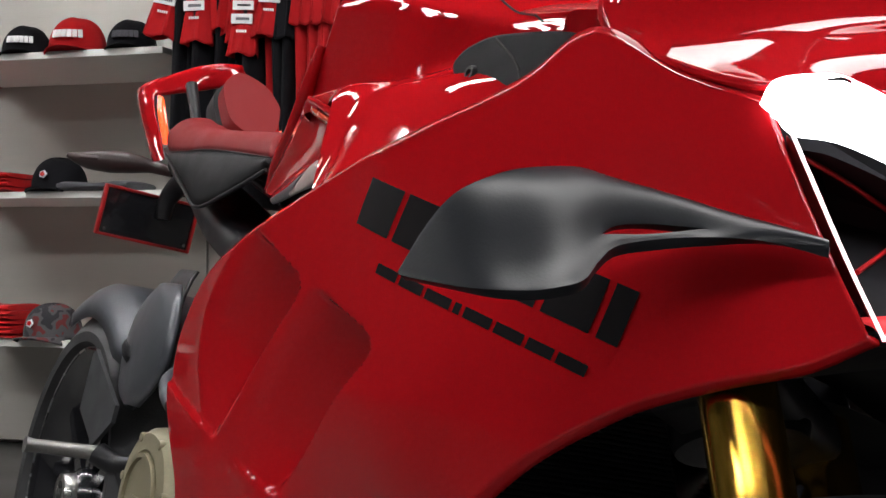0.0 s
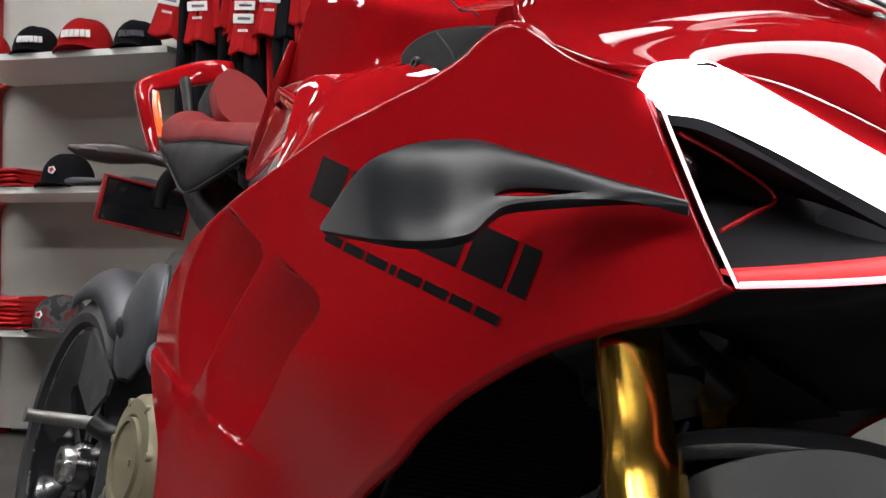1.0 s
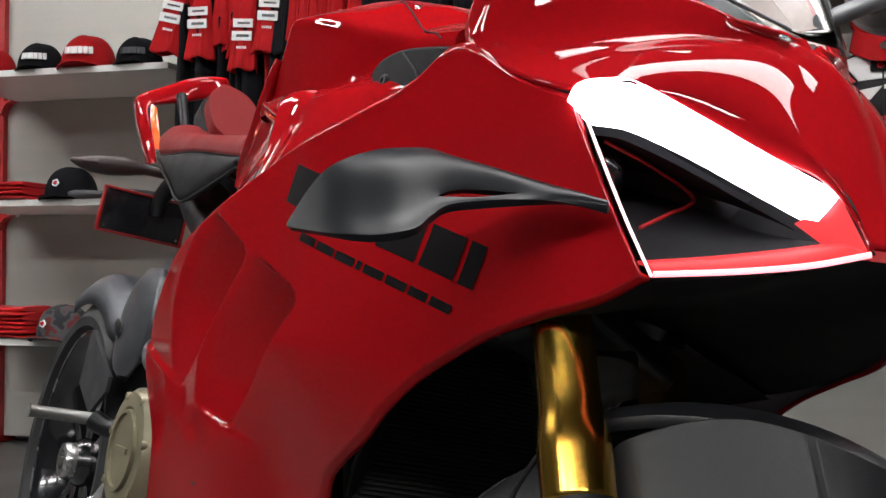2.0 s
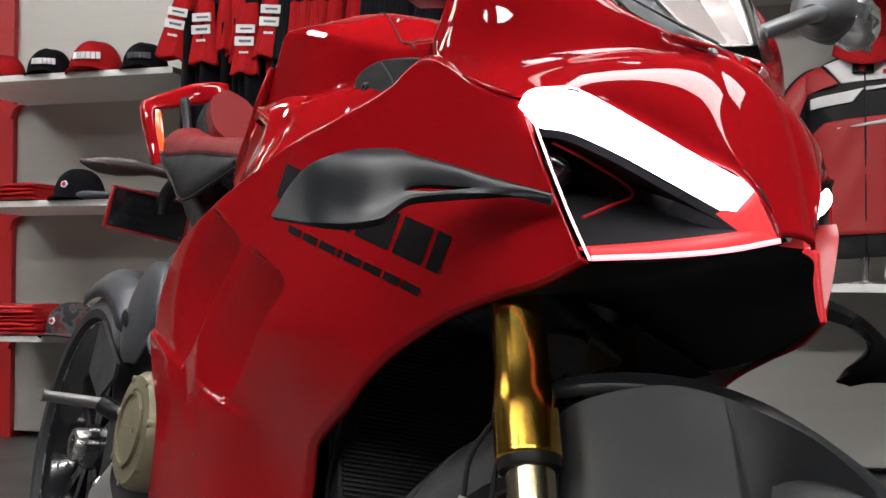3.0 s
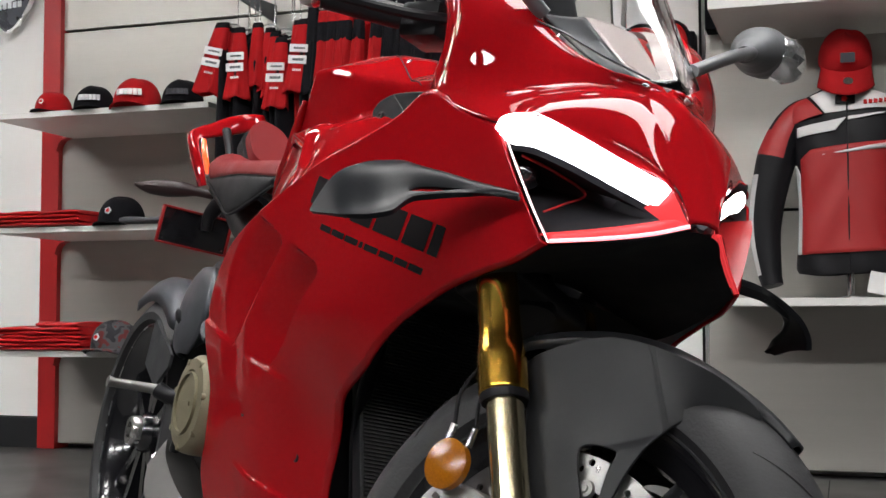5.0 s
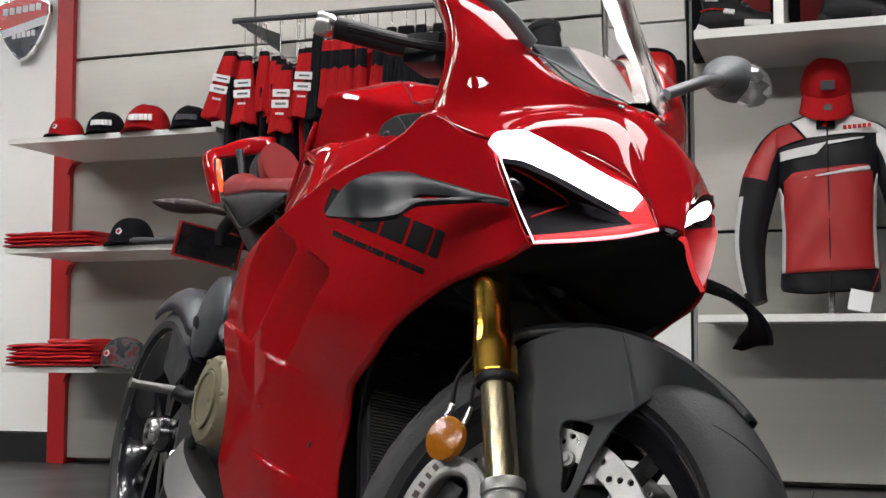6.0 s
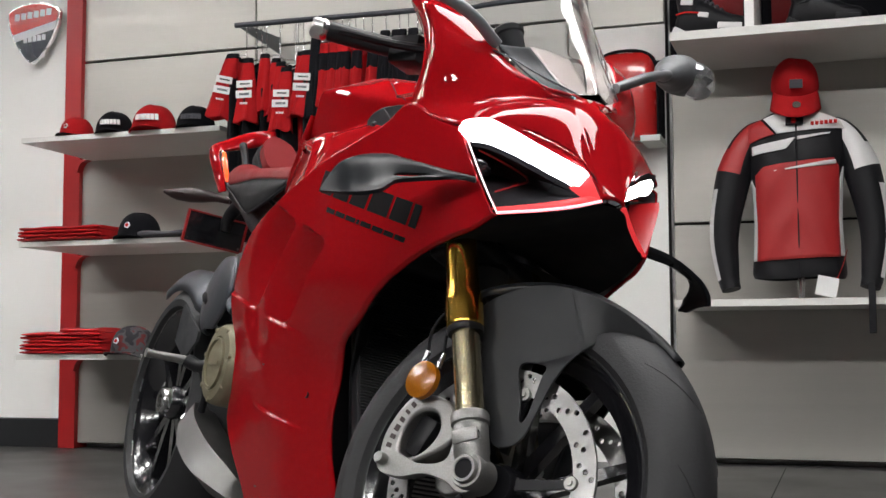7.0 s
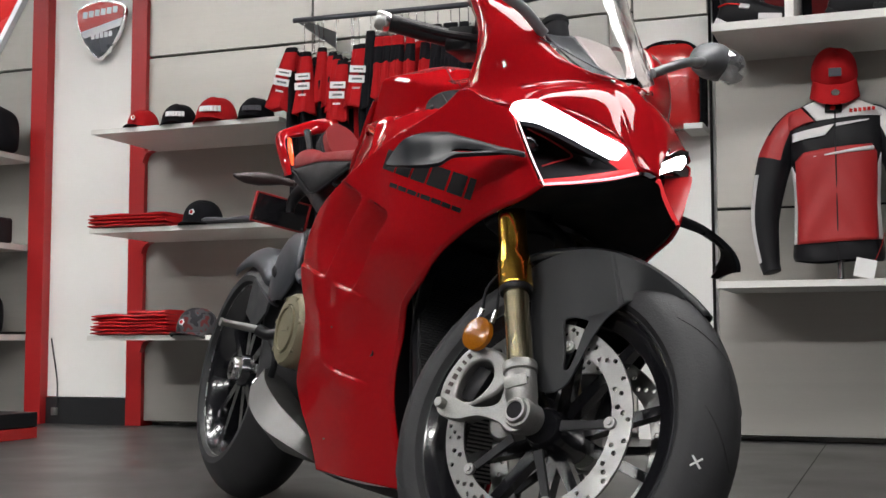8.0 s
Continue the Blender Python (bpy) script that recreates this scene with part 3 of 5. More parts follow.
def winglet():
    n, k = 80, 9
    a, b = spline(WLOW, n), spline(WUPP, n)
    bm = bmesh.new()
    rows = []
    for i in range(n):
        u = i / (n - 1)
        h = 0.08 * math.sin(math.pi * min(1, max(0, (u - .25) / .24))) ** 0.7 if .25 < u < .49 else 0
        vs = list(np.linspace(0, (.30 - h), k)) + list(np.linspace(.30 + h, 1, k))
        row = []
        for v in vs:
            p = a[i] * (1 - v) + b[i] * v
            out = 4 * v * (1 - v)
            p = p + out * np.array([.003, -.001, .002]) * (1 - step(.5, .8, u)) + math.sin(2 * math.pi * v) * np.array([-.002, 0, -.004]) * step(.1, .4, u) * (1 - step(.6, .9, u))
            row.append(bm.verts.new(tuple(float(c) for c in p)))
        rows.append((row, h))
    for i in range(n - 1):
        for j in range(2 * k - 1):
            if j == k - 1 and (rows[i][1] > 0 or rows[i + 1][1] > 0):
                continue
            q = [rows[i][0][j], rows[i + 1][0][j], rows[i + 1][0][j + 1], rows[i][0][j + 1]]
            bm.faces.new(q)
    bmesh.ops.remove_doubles(bm, verts=bm.verts, dist=0.0004)
    return bm


w = part("winglet", winglet(), WING, bike, "matt dark grey winglet with a slot")
solid(w, 0.0060, offset=0)
bevel(w, 0.0025, 3, 30)
# its twin on the other side, seen along its chord, with the tip turned back
lead = [(-.054, .150, .677), (-.070, .21, .677), (-.084, .25, .674), (-.095, .29, .666), (-.103, .32, .656), (-.107, .340, .640), (-.110, .347, .624)]
trail = [(-.066, .150, .664), (-.082, .225, .665), (-.100, .27, .662), (-.116, .308, .655), (-.150, .335, .643), (-.202, .360, .625), (-.180, .360, .618)]
w = part("winglet", ruled(lead, trail, 60, 12, (0, 0, .003), 1), WING, bike, "matt dark grey winglet with a turned tip")
w.data.transform(Matrix.Diagonal((1, -1, 1, 1)))
solid(w, 0.0080, offset=0)
bevel(w, 0.003, 3, 30)

# tank
TX = [-.34, -.42, -.50, -.60, -.66, -.732, -.748, -.78, -.84, -.885]
TSEC = {"top": [.915, .950, .980, 1.005, 1.012, 1.012, 1.005, .990, .950, .900], "crease_z": [.888, .895, .915, .945, .960, .965, .962, .950, .910, .860],
        "crease": [.150, .153, .152, .156, .164, .172, .138, .110, .085, .060], "flank": [.150, .148, .143, .144, .150, .160, .128, .104, .086, .066],
        "flank_z": [.865, .866, .868, .866, .864, .862, .858, .850, .840, .820], "shelf": [.170, .187, .200, .204, .200, .188, .146, .115, .095, .080]}


def tank_section(x):
    t = {k: smooth_interp(x, TX[::-1], v[::-1], .014) for k, v in TSEC.items()}
    rise, back = t["top"] - t["crease_z"], step(-.535, -.575, x)
    t["shelf"] += (t["flank"] - t["shelf"]) * step(-.640, -.690, x)     # the ledge ends at the side marker
    pts = [(-.02, t["top"]), (0, t["top"]), (t["crease"] * .55, t["crease_z"] + rise * .80), (t["crease"], t["crease_z"]), (t["flank"], t["flank_z"]), (t["shelf"], .835 + .012 * back), (t["shelf"] + .050 * step(-.62, -.50, x) - .006 * back, .722 + .110 * back)]
    p = np.array(pts)
    s = np.concatenate([[0], np.cumsum(np.linalg.norm(np.diff(p, axis=0), axis=1))])
    at = np.linspace(s[0], s[-1], 150)
    line = np.stack([np.interp(at, s, p[:, k]) for k in (0, 1)], axis=1)
    for _ in range(16):
        line[1:-1] = (line[:-2] + line[1:-1] * 2 + line[2:]) / 4
    line[0], keep = line[0], line[line[:, 0] >= 0]
    return np.vstack([[0, t["top"]], keep])


def tank_z(x, y):
    line = tank_section(x)
    return float(np.interp(abs(y), line[:, 0], line[:, 1]))


rows = []
for x in np.linspace(TX[0], TX[-1], 130):
    line = tank_section(x)
    at, own = np.linspace(0, 1, 90), np.linspace(0, 1, len(line))
    half = [(np.interp(a, own, line[:, 0]), np.interp(a, own, line[:, 1])) for a in at]
    lean = .56 * step(-.50, -.70, x)     # the knee edge slopes back towards its foot
    rows.append([(x - lean * max(0, .965 - max(z, .838)), -y, z) for y, z in half[:0:-1]] + [(x - lean * max(0, .965 - max(z, .838)), y, z) for y, z in half])
tank = part("tank", grid_bm(rows, caps=True), RED, bike, "glossy red fuel tank with a creased lid")
for sign in (-1, 1):
    seam = [(x, sign * y, tank_z(x, y) + .0006) for x, y in spline([(-.80, .045), (-.70, .066), (-.60, .090), (-.50, .118), (-.42, .142), (-.37, .150)], 30)]
    part("tank_seam", tube(seam, .0010, 6), MATTBLACK, tank)
    part("screw", moved(lathe([(0, .0012), (.0035, .0012), (.005, .0), (.005, -.004)], 16, "z"), Matrix.Translation((-.535, sign * .098, tank_z(-.535, .098)))), STEEL, tank)
duct_shape = spline([(-.447, .846), (-.443, .857), (-.421, .865), (-.376, .866), (-.285, .852), (-.270, .836), (-.345, .815), (-.381, .808), (-.425, .822)], 54, closed=True)
for sign in (-1, 1):
    duct = part("air_duct", moved(plate_bm(duct_shape, .012), Matrix.Translation((0, sign * .174 + .006, 0)) @ pose(0, 0, 0, 90, 0, 0)), MATTBLACK, bike, "black duct plate beside the tank")
    bevel(duct, .004, 3, 30)
    part("screw", moved(lathe([(0, .000), (.003, .000), (.0035, .003), (.006, .003), (.007, 0), (.007, -.004)], 16, "y"), Matrix.Translation((-.412, sign * .181, .838)) @ Matrix.Diagonal((1, sign, 1, 1))), BLACK, duct)
    part("plate_joint", tube([(-.385, sign * .1803, .863), (-.350, sign * .1803, .838), (-.338, sign * .1803, .818)], .0009, 6, 12), GAP, duct)
knee = [(-0.764, -0.166, 0.920), (-0.779, -0.166, 0.880), (-0.817, -0.156, 0.840), (-0.860, -0.146, 0.818), (-0.914, -0.131, 0.796), (-0.936, -0.125, 0.784)]
inner = [(-0.742, -0.172, 0.850), (-0.776, -0.164, 0.835), (-0.837, -0.148, 0.813), (-0.926, -0.125, 0.781)]
outer = [(-0.612, -0.195, 0.810), (-0.623, -0.191, 0.800), (-0.662, -0.180, 0.785), (-0.877, -0.135, 0.763)]
lip = [(-0.685, -0.198, 0.845), (-0.628, -0.205, 0.827), (-0.577, -0.212, 0.809), (-0.580, -0.209, 0.797), (-0.602, -0.202, 0.785), (-0.607, -0.199, 0.766)]
lens_top, lens_foot = [(-0.665, -0.203, 0.834), (-0.579, -0.212, 0.806)], [(-0.665, -0.200, 0.826), (-0.585, -0.209, 0.799)]
facet_top, facet_foot = [(-0.615, -0.197, 0.785), (-0.687, -0.184, 0.780), (-0.765, -0.166, 0.762)], [(-0.606, -0.199, 0.766), (-0.658, -0.188, 0.760), (-0.758, -0.167, 0.757)]
stay_top, stay_foot = [(-0.709, -0.178, 0.779), (-0.790, -0.160, 0.771), (-0.873, -0.142, 0.767)], [(-0.761, -0.165, 0.758), (-0.805, -0.156, 0.757), (-0.863, -0.142, 0.759)]
for sign in (-1, 1):
    cover = part("side_cover", ruled(inner, outer, 30, 12, (0, .004, 0), sign), RED, bike, "glossy red cover below the tank")
    solid(cover, .006)
    part("knee_edge", tube([(x + .008, -sign * y, z) for x, y, z in knee], [.005, .008, .010, .010, .009, .005], 16, 50), RED, cover, "rolled red edge of the tank flank")
    part("cover_lip", tube([(x, -sign * y, z) for x, y, z in lip], [.003, .004, .0045, .004, .003, .002], 10, 50), RED, cover)
    solid(part("side_marker", ruled(lens_top, lens_foot, 20, 6, (0, -.002, 0), sign), MARKER, cover, "orange-red side marker lens"), .006)
    # the wall's reflection below the cover, put in as a pale plate
    solid(part("pale_facet", ruled(facet_top, facet_foot, 20, 6, (0, -.002, 0), sign), FACET, cover, "pale strip beside the cover standing for a reflection"), .004)
    solid(part("frame_stay", ruled(stay_top, stay_foot, 20, 6, (0, -.003, 0), sign), GREYPAINT, cover, "satin grey frame stay"), .004)

# seat and tail
RY = -.035   # the rear stands a little off the fairing's middle line
def slab(sections, n=60, seg=84, power=2.6):
    """A cushion: sections of (x, z centre, half width, half height)."""
    s = spline(sections, n)
    rows = []
    for x, z, w, h in s:
        row = []
        for a in np.linspace(0, 2 * math.pi, seg, endpoint=False):
            c, d = math.cos(a), math.sin(a)
            row.append((x, RY + w * math.copysign(abs(c) ** (2 / power), c), z + h * math.copysign(abs(d) ** (2 / power), d)))
        rows.append(row)
    return grid_bm(rows, close_v=True, caps=True)


SEAT_BORDER = [(-1.455, .060, .888), (-1.408, .068, .874), (-1.30, .082, .862), (-1.147, .090, .850), (-.955, .085, .826)]
SEAT_LOW = [(-1.450, .060, .876), (-1.395, .068, .858), (-1.26, .084, .808), (-1.167, .091, .774), (-1.06, .092, .786), (-.955, .086, .812)]
SEAT_CROWN = [(-1.475, 0, .925), (-1.435, 0, .945), (-1.34, 0, .915), (-1.20, 0, .888), (-1.00, 0, .868)]


def seat_skin(lower, upper, bulge, n=50, m=14):
    """One skin of the seat from side to side over the middle, or one flank."""
    a, b = spline(lower, n), spline(upper, n)
    return [[p for p in (a[i] * (1 - v) + b[i] * v + np.array(bulge) * 4 * v * (1 - v) for v in np.linspace(0, 1, m))] for i in range(n)]


seat_rows = [[(p[0], RY - p[1], p[2]) for p in r] + [(p[0], RY + p[1], p[2]) for p in r[-2::-1]] for r in seat_skin(SEAT_BORDER, SEAT_CROWN, (0, .022, .017))]
seat = solid(part("seat", grid_bm(seat_rows), REDVINYL, bike, "two-tone rider seat, red above and black below"), .012)
for sign in (-1, 1):
    flank = [[(p[0], RY + sign * p[1], p[2]) for p in r] for r in seat_skin(SEAT_LOW, SEAT_BORDER, (0, .006, 0), m=8)]
    solid(part("seat_flank", grid_bm(flank), BLACKVINYL, seat, "black lower half of the seat cover"), .010)
    part("seat_piping", tube([(p[0], RY + sign * (p[1] + .002), p[2] - .002) for p in SEAT_LOW], .0024, 8, 40), BLACK, seat, "black edge under the seat")
    part("seat_seam", tube([(p[0], RY + sign * (p[1] + .001), p[2]) for p in SEAT_BORDER], .0012, 6, 40), BLACKVINYL, seat)
PADM = frame_to((-1.398, .010, .983), (.66, 0, -.75), (0, 1, 0))
pad_shape = [(-.024, -.048), (-.051, -.034), (-.071, -.012), (-.056, .026), (-.021, .044), (.006, .045), (.056, .030), (.080, .005), (.081, -.014), (.058, -.043), (.018, -.050)]
pad = moved(plate_bm(spline(pad_shape, 60, closed=True), .024), PADM @ Matrix.Translation((0, 0, -.026)))
bevel(part("pillion_pad", pad, REDVINYL, bike, "red padded pillion seat"), .009, 5, 30)
part("pad_base", moved(plate_bm(spline([(q[0] * 1.05, q[1] * 1.10 - .002) for q in pad_shape], 60, closed=True), .03), PADM @ Matrix.Translation((0, 0, -.057))), BLACKVINYL, bike, "black base under the pillion pad")
part("seat_base", slab([(-.84, .68, .05, .03), (-1.0, .700, .07, .03), (-1.2, .755, .060, .030), (-1.36, .82, .045, .025), (-1.5, .875, .04, .02)], 20, 24, 4), BLACK, bike, "black tail frame under the seat")


def arm(sign):
    """The tail's wing: a band from its middle out to the corner, folding down to the seat."""
    outer = spline([(-1.47, .0, 1.054), (-1.51, -.020, 1.056), (-1.54, -.048, 1.046), (-1.555, -.086, 1.022), (-1.567, -.113, 1.005), (-1.570, -.123, .990), (-1.554, -.119, .957), (-1.528, -.108, .914), (-1.495, -.096, .868)], 70)
    inner = spline([(-1.46, .0, 1.014), (-1.495, -.012, 1.014), (-1.525, -.030, 1.008), (-1.540, -.062, .996), (-1.548, -.088, .986), (-1.546, -.103, .978), (-1.530, -.101, .950), (-1.508, -.092, .913), (-1.480, -.086, .872)], 70)
    rows = []
    for o, q in zip(outer, inner):
        ring = []
        for a in np.linspace(0, 2 * math.pi, 36, endpoint=False):
            c, d = math.cos(a), math.sin(a)
            k = .5 + .5 * math.copysign(abs(c) ** .45, c)
            p = q * (1 - k) + o * k + np.array([.024, -.003, -.002]) * math.copysign(abs(d) ** .5, d)
            ring.append((p[0] - .014, sign * -p[1], p[2]))
        rows.append(ring)
    return grid_bm(rows, close_v=True, caps=True)


for sign in (-1, 1):
    tail = part("tail_cowl", arm(sign), RED, bike, "glossy red tail cowl with an open side")
    strip = ruled([(-1.520, -.110, .976), (-1.505, -.109, .945), (-1.478, -.098, .893)], [(-1.508, -.102, .970), (-1.492, -.098, .942), (-1.468, -.090, .892)], 20, 5, (.004, 0, 0), -1)
    part("tail_light", moved(strip, Matrix.Translation((.006, 0, 0)) @ Matrix.Diagonal((1, -sign, 1, 1))), TAIL, tail, "glowing orange-red tail light strip")

    part("tail_brace", tube([(-1.505, sign * .062, 1.005), (-1.47, sign * .056, .95), (-1.43, sign * .052, .885)], [.010, .008, .012], 10, 14), BLACK, tail, "black brace inside the tail")
# number plate carrier
holder = part("plate_holder", tube([(-1.42, RY, .85), (-1.52, -.02, .862), (-1.58, -.02, .855), (-1.608, -.03, .825), (-1.61, -.03, .79)], [.03, .024, .02, .018, .012], 10, 30), BLACK, bike, "black plastic number plate carrier")
plate_m = Matrix.Translation((-1.625, -.052, .787)) @ pose(0, 0, 0, 0, 8, 0)
part("plate", moved(box_bm(-.004, .004, -.078, .078, -.040, .040, .003), plate_m), GLOSSBLACK, holder, "blank black number plate")
rim = join_bm(box_bm(-.006, .008, -.083, .083, .038, .043, .002), box_bm(-.006, .008, -.083, .083, -.043, -.038, .002), box_bm(-.006, .008, -.083, -.077, -.04, .04, .002), box_bm(-.006, .008, .077, .083, -.04, .04, .002))
part("plate_frame", moved(rim, plate_m), REDIN, holder, "dark red plate frame")
for y in (-.070, .070):
    part("plate_screw", moved(lathe([(0, .003), (.003, .003), (.003, -.002)], 10, "x"), plate_m @ Matrix.Translation((.005, y, -.031))), STEEL, holder)
for sign in (-1, 1):
    c = -.035
    sig = part("turn_signal", tube([(-1.60, c + sign * .0, .872), (-1.63, c + sign * .04, .876), (-1.655, c + sign * .085, .872), (-1.668, c + sign * .115, .868), (-1.675, c + sign * .140, .866), (-1.68, c + sign * .158, .868)], [.012, .014, .022, .025, .020, .005], 16, 36, flat=.8), SMOKE, holder, "slim dark turn signal")
    part("signal_lens", tube([(-1.644, c + sign * .092, .873), (-1.656, c + sign * .118, .869), (-1.664, c + sign * .140, .867)], [.006, .011, .006], 12, 16, flat=.7), SMOKE, sig, "smoked red-brown lens")

# rear wheel
def tyre_bm(radius, width, rim, seg=96):
    prof, n = [], 22
    for a in np.linspace(-1, 1, n):
        prof.append((radius - (width * .42) * abs(a) ** 2.3 * .92, a * width / 2))
    prof = [(rim + .004, -width * .40)] + [(rim + (radius - width * .40 - rim) * .45, -width * .49)] + prof + [(rim + (radius - width * .40 - rim) * .45, width * .49)] + [(rim + .004, width * .40), (rim - .006, width * .30), (rim - .006, -width * .30)]
    return lathe(prof, seg, "y", closed=True)


def rim_bm(r, width):
    half = width / 2
    return lathe([(r, -half), (r + .006, -half - .002), (r + .006, -half + .004), (r - .006, -half + .012), (r - .022, -half * .5), (r - .026, 0), (r - .022, half * .5), (r - .006, half - .012), (r + .006, half - .004), (r + .006, half + .002), (r, half),
                  (r - .014, half - .014), (r - .030, half * .5), (r - .034, 0), (r - .030, -half * .5), (r - .014, -half + .014)], 96, "y", closed=True)


def spoke(r0, r1, a0, a1, w0, w1, thick, y=0.0):
    """One tapered spoke in the wheel's plane."""
    p0, p1 = np.array([r0 * math.cos(a0), r0 * math.sin(a0)]), np.array([r1 * math.cos(a1), r1 * math.sin(a1)])
    d = (p1 - p0) / np.linalg.norm(p1 - p0)
    n = np.array([-d[1], d[0]])
    bm = plate_bm([p0 - n * w0, p1 - n * w1, p1 + n * w1, p0 + n * w0], thick)
    return moved(bm, Matrix.Translation((0, y + thick / 2, 0)) @ pose(0, 0, 0, 90, 0, 0))


RW = Matrix.Translation((-1.53, RY, .330))
rear = part("rear_wheel", rim_bm(.226, .165), GLOSSBLACK, bike, "gloss black rear wheel rim", m=RW)
part("tyre", tyre_bm(.330, .20, .226), RUBBER, rear, "wide black rear tyre")
part("hub", lathe([(0, -.075), (.032, -.075), (.040, -.068), (.046, -.05), (.05, .06), (0, .06)], 40, "y"), GLOSSBLACK, rear)
part("hub_nut", join_bm(lathe([(.018, -.094), (.030, -.094), (.033, -.088), (.033, -.070), (.018, -.070)], 12, "y", closed=True)), STEEL, rear, "bright steel wheel nut")
for i in range(5):
    for k in (-1, 1):
        a = i * 2 * math.pi / 5 + .3
        s = part("spoke", spoke(.04, .205, a + k * .12, a + k * .26, .013, .009, .022, -.045), GLOSSBLACK, rear)
part("rim_line", lathe([(.229, -.0855), (.231, -.0865), (.2325, -.0850), (.2295, -.0840)], 96, "y", closed=True), STEEL, rear, "bright machined rim edge")

# hugger, swingarm side, footrest
def fender(radius, half, a0, a1, skirt, seg=30, tip=.60, reach=.30):
    rows = []
    for a in np.linspace(a0, a1, seg):
        row = []
        for t in np.linspace(-1, 1, 19):
            r = radius - skirt * (tip + (1 - tip) * step(a0, a0 + reach, a)) * max(0, abs(t) - .55) ** 1.6 * 2.4 - .006 * t * t
            row.append((r * math.cos(a), half * (tip + (1 - tip) * step(a0, a0 + reach, a)) * math.copysign(min(1, abs(t) * 1.12) ** .9, t), r * math.sin(a)))
        rows.append(row)
    return grid_bm(rows)


hug = part("rear_hugger", moved(fender(.338, .104, math.radians(38), math.radians(112), .085), RW), GREYPAINT, bike, "satin grey hugger over the rear tyre")
solid(hug, .004)
frame_side = part("frame_side", ruled([(-1.25, -.120, .652), (-1.325, -.124, .622), (-1.345, -.128, .575), (-1.337, -.130, .530), (-1.305, -.130, .500), (-1.25, -.128, .487)], [(-1.12, -.140, .664), (-1.075, -.155, .645), (-1.045, -.165, .60), (-1.050, -.166, .555), (-1.10, -.160, .520), (-1.16, -.150, .497)], 40, 16, (0, -.018, .004), -1), GREYPAINT, bike, "satin grey frame side above the footrest")
solid(frame_side, .006)
part("frame_opening", moved(lathe([(0, -.003), (.014, -.003), (.019, 0), (.0, .002)], 6, "y"), Matrix.Translation((-1.205, -.1685, .567)) @ pose(0, 0, 0, 8, 20, 0) @ Matrix.Diagonal((1.2, 1, .8, 1))), MATTBLACK, frame_side, "dark hole in the frame side")
solid(part("tail_guard", ruled([(-1.394, -.060, .690), (-1.30, -.085, .694), (-1.16, -.11, .688)], [(-1.39, -.085, .60), (-1.30, -.105, .60), (-1.16, -.12, .60)], 20, 8, (0, -.008, 0), -1), DARK, bike, "dark grey inner panel above the hugger"), .004)
part("swingarm", moved(box_bm(-.28, .28, -.03, .03, -.05, .05, .015, 2), Matrix.Translation((-1.22, .12, .36))), GREYPAINT, bike, "satin grey swingarm on the far side")
part("heel_guard", moved(plate_bm([(-1.386, .552), (-1.374, .560), (-1.360, .552), (-1.228, .492), (-1.232, .468), (-1.30, .428), (-1.396, .470)], .006), pose(0, -.155, 0, 90, 0, 0)), DARK, bike, "dark grey triangular heel guard")
peg = part("footrest", tube([(-1.25, -.155, .424), (-1.252, -.17, .424), (-1.252, -.25, .423), (-1.252, -.262, .4235)], [.011, .010, .009, .011], 14), SILVER, bike, "silver footrest")
part("footrest_bracket", join_bm(tube([(-1.25, -.165, .424), (-1.22, -.14, .415), (-1.14, -.11, .44), (-1.05, -.10, .47)], [.016, .014, .012, .016], 10, 16), tube([(-1.22, -.14, .415), (-1.20, -.125, .36), (-1.22, -.12, .31)], [.010, .008, .01], 10, 12)), BLACK, peg, "black footrest bracket")

# clutch cover
CC = Matrix.Translation((-.905, -.184, .412)) @ pose(0, 0, 0, 0, 0, 0)
clutch = part("clutch_cover", moved(lathe([(0, -.030), (.046, -.030), (.050, -.026), (.053, -.026), (.056, -.030), (.074, -.028), (.081, -.020), (.083, -.008), (.083, .04)], 64, "y"), CC), BEIGE, bike, "champagne coloured cast clutch cover")
part("cover_ring", moved(lathe([(.047, -.034), (.052, -.034), (.052, -.028), (.047, -.028)], 64, "y", closed=True), CC), BEIGE, clutch)
part("cover_mark", moved(box_bm(-.022, .022, -.0325, -.029, -.004, .004), CC), BEIGE, clutch, "raised plain mark on the cover")
for i in range(7):
    a = i * 2 * math.pi / 7 + .2
    part("bolt", moved(lathe([(0, -.036), (.005, -.036), (.006, -.033), (.006, -.02)], 10, "y"), CC @ Matrix.Translation((.073 * math.cos(a), .006, .073 * math.sin(a)))), BEIGE, clutch)
part("hose", tube([(-.98, -.16, .56), (-.95, -.19, .545), (-.92, -.2, .53), (-.89, -.2, .52)], [.008, .010, .008, .010], 12, 20), GREYPAINT, bike, "ribbed silver coolant union")

# exhaust
rows = []
for x, top, h, y0 in spline([(-1.245, .335, .085, -.150), (-1.18, .302, .105, -.165), (-1.05, .256, .100, -.170), (-.92, .213, .070, -.158), (-.83, .177, .038, -.142), (-.785, .153, .012, -.130)], 26):
    rows.append([(x, -.085, top - .002), (x - .004, y0 + .022, top), (x + .010, y0 - .010, top - h * .60), (x + .028, y0 + .034, top - h), (x + .020, -.085, top - h * .96)])
ex = part("exhaust", grid_bm(rows, close_v=True, caps=True), EXHAUST, bike, "pale sandblasted steel silencer with sharp edges", smooth=True)
part("exhaust_outlet", moved(lathe([(.026, 0), (.030, -.012), (.026, -.02), (.020, -.012), (.020, .03)], 24, "x"), Matrix.Translation((-1.238, -.125, .285))), STEEL, ex)

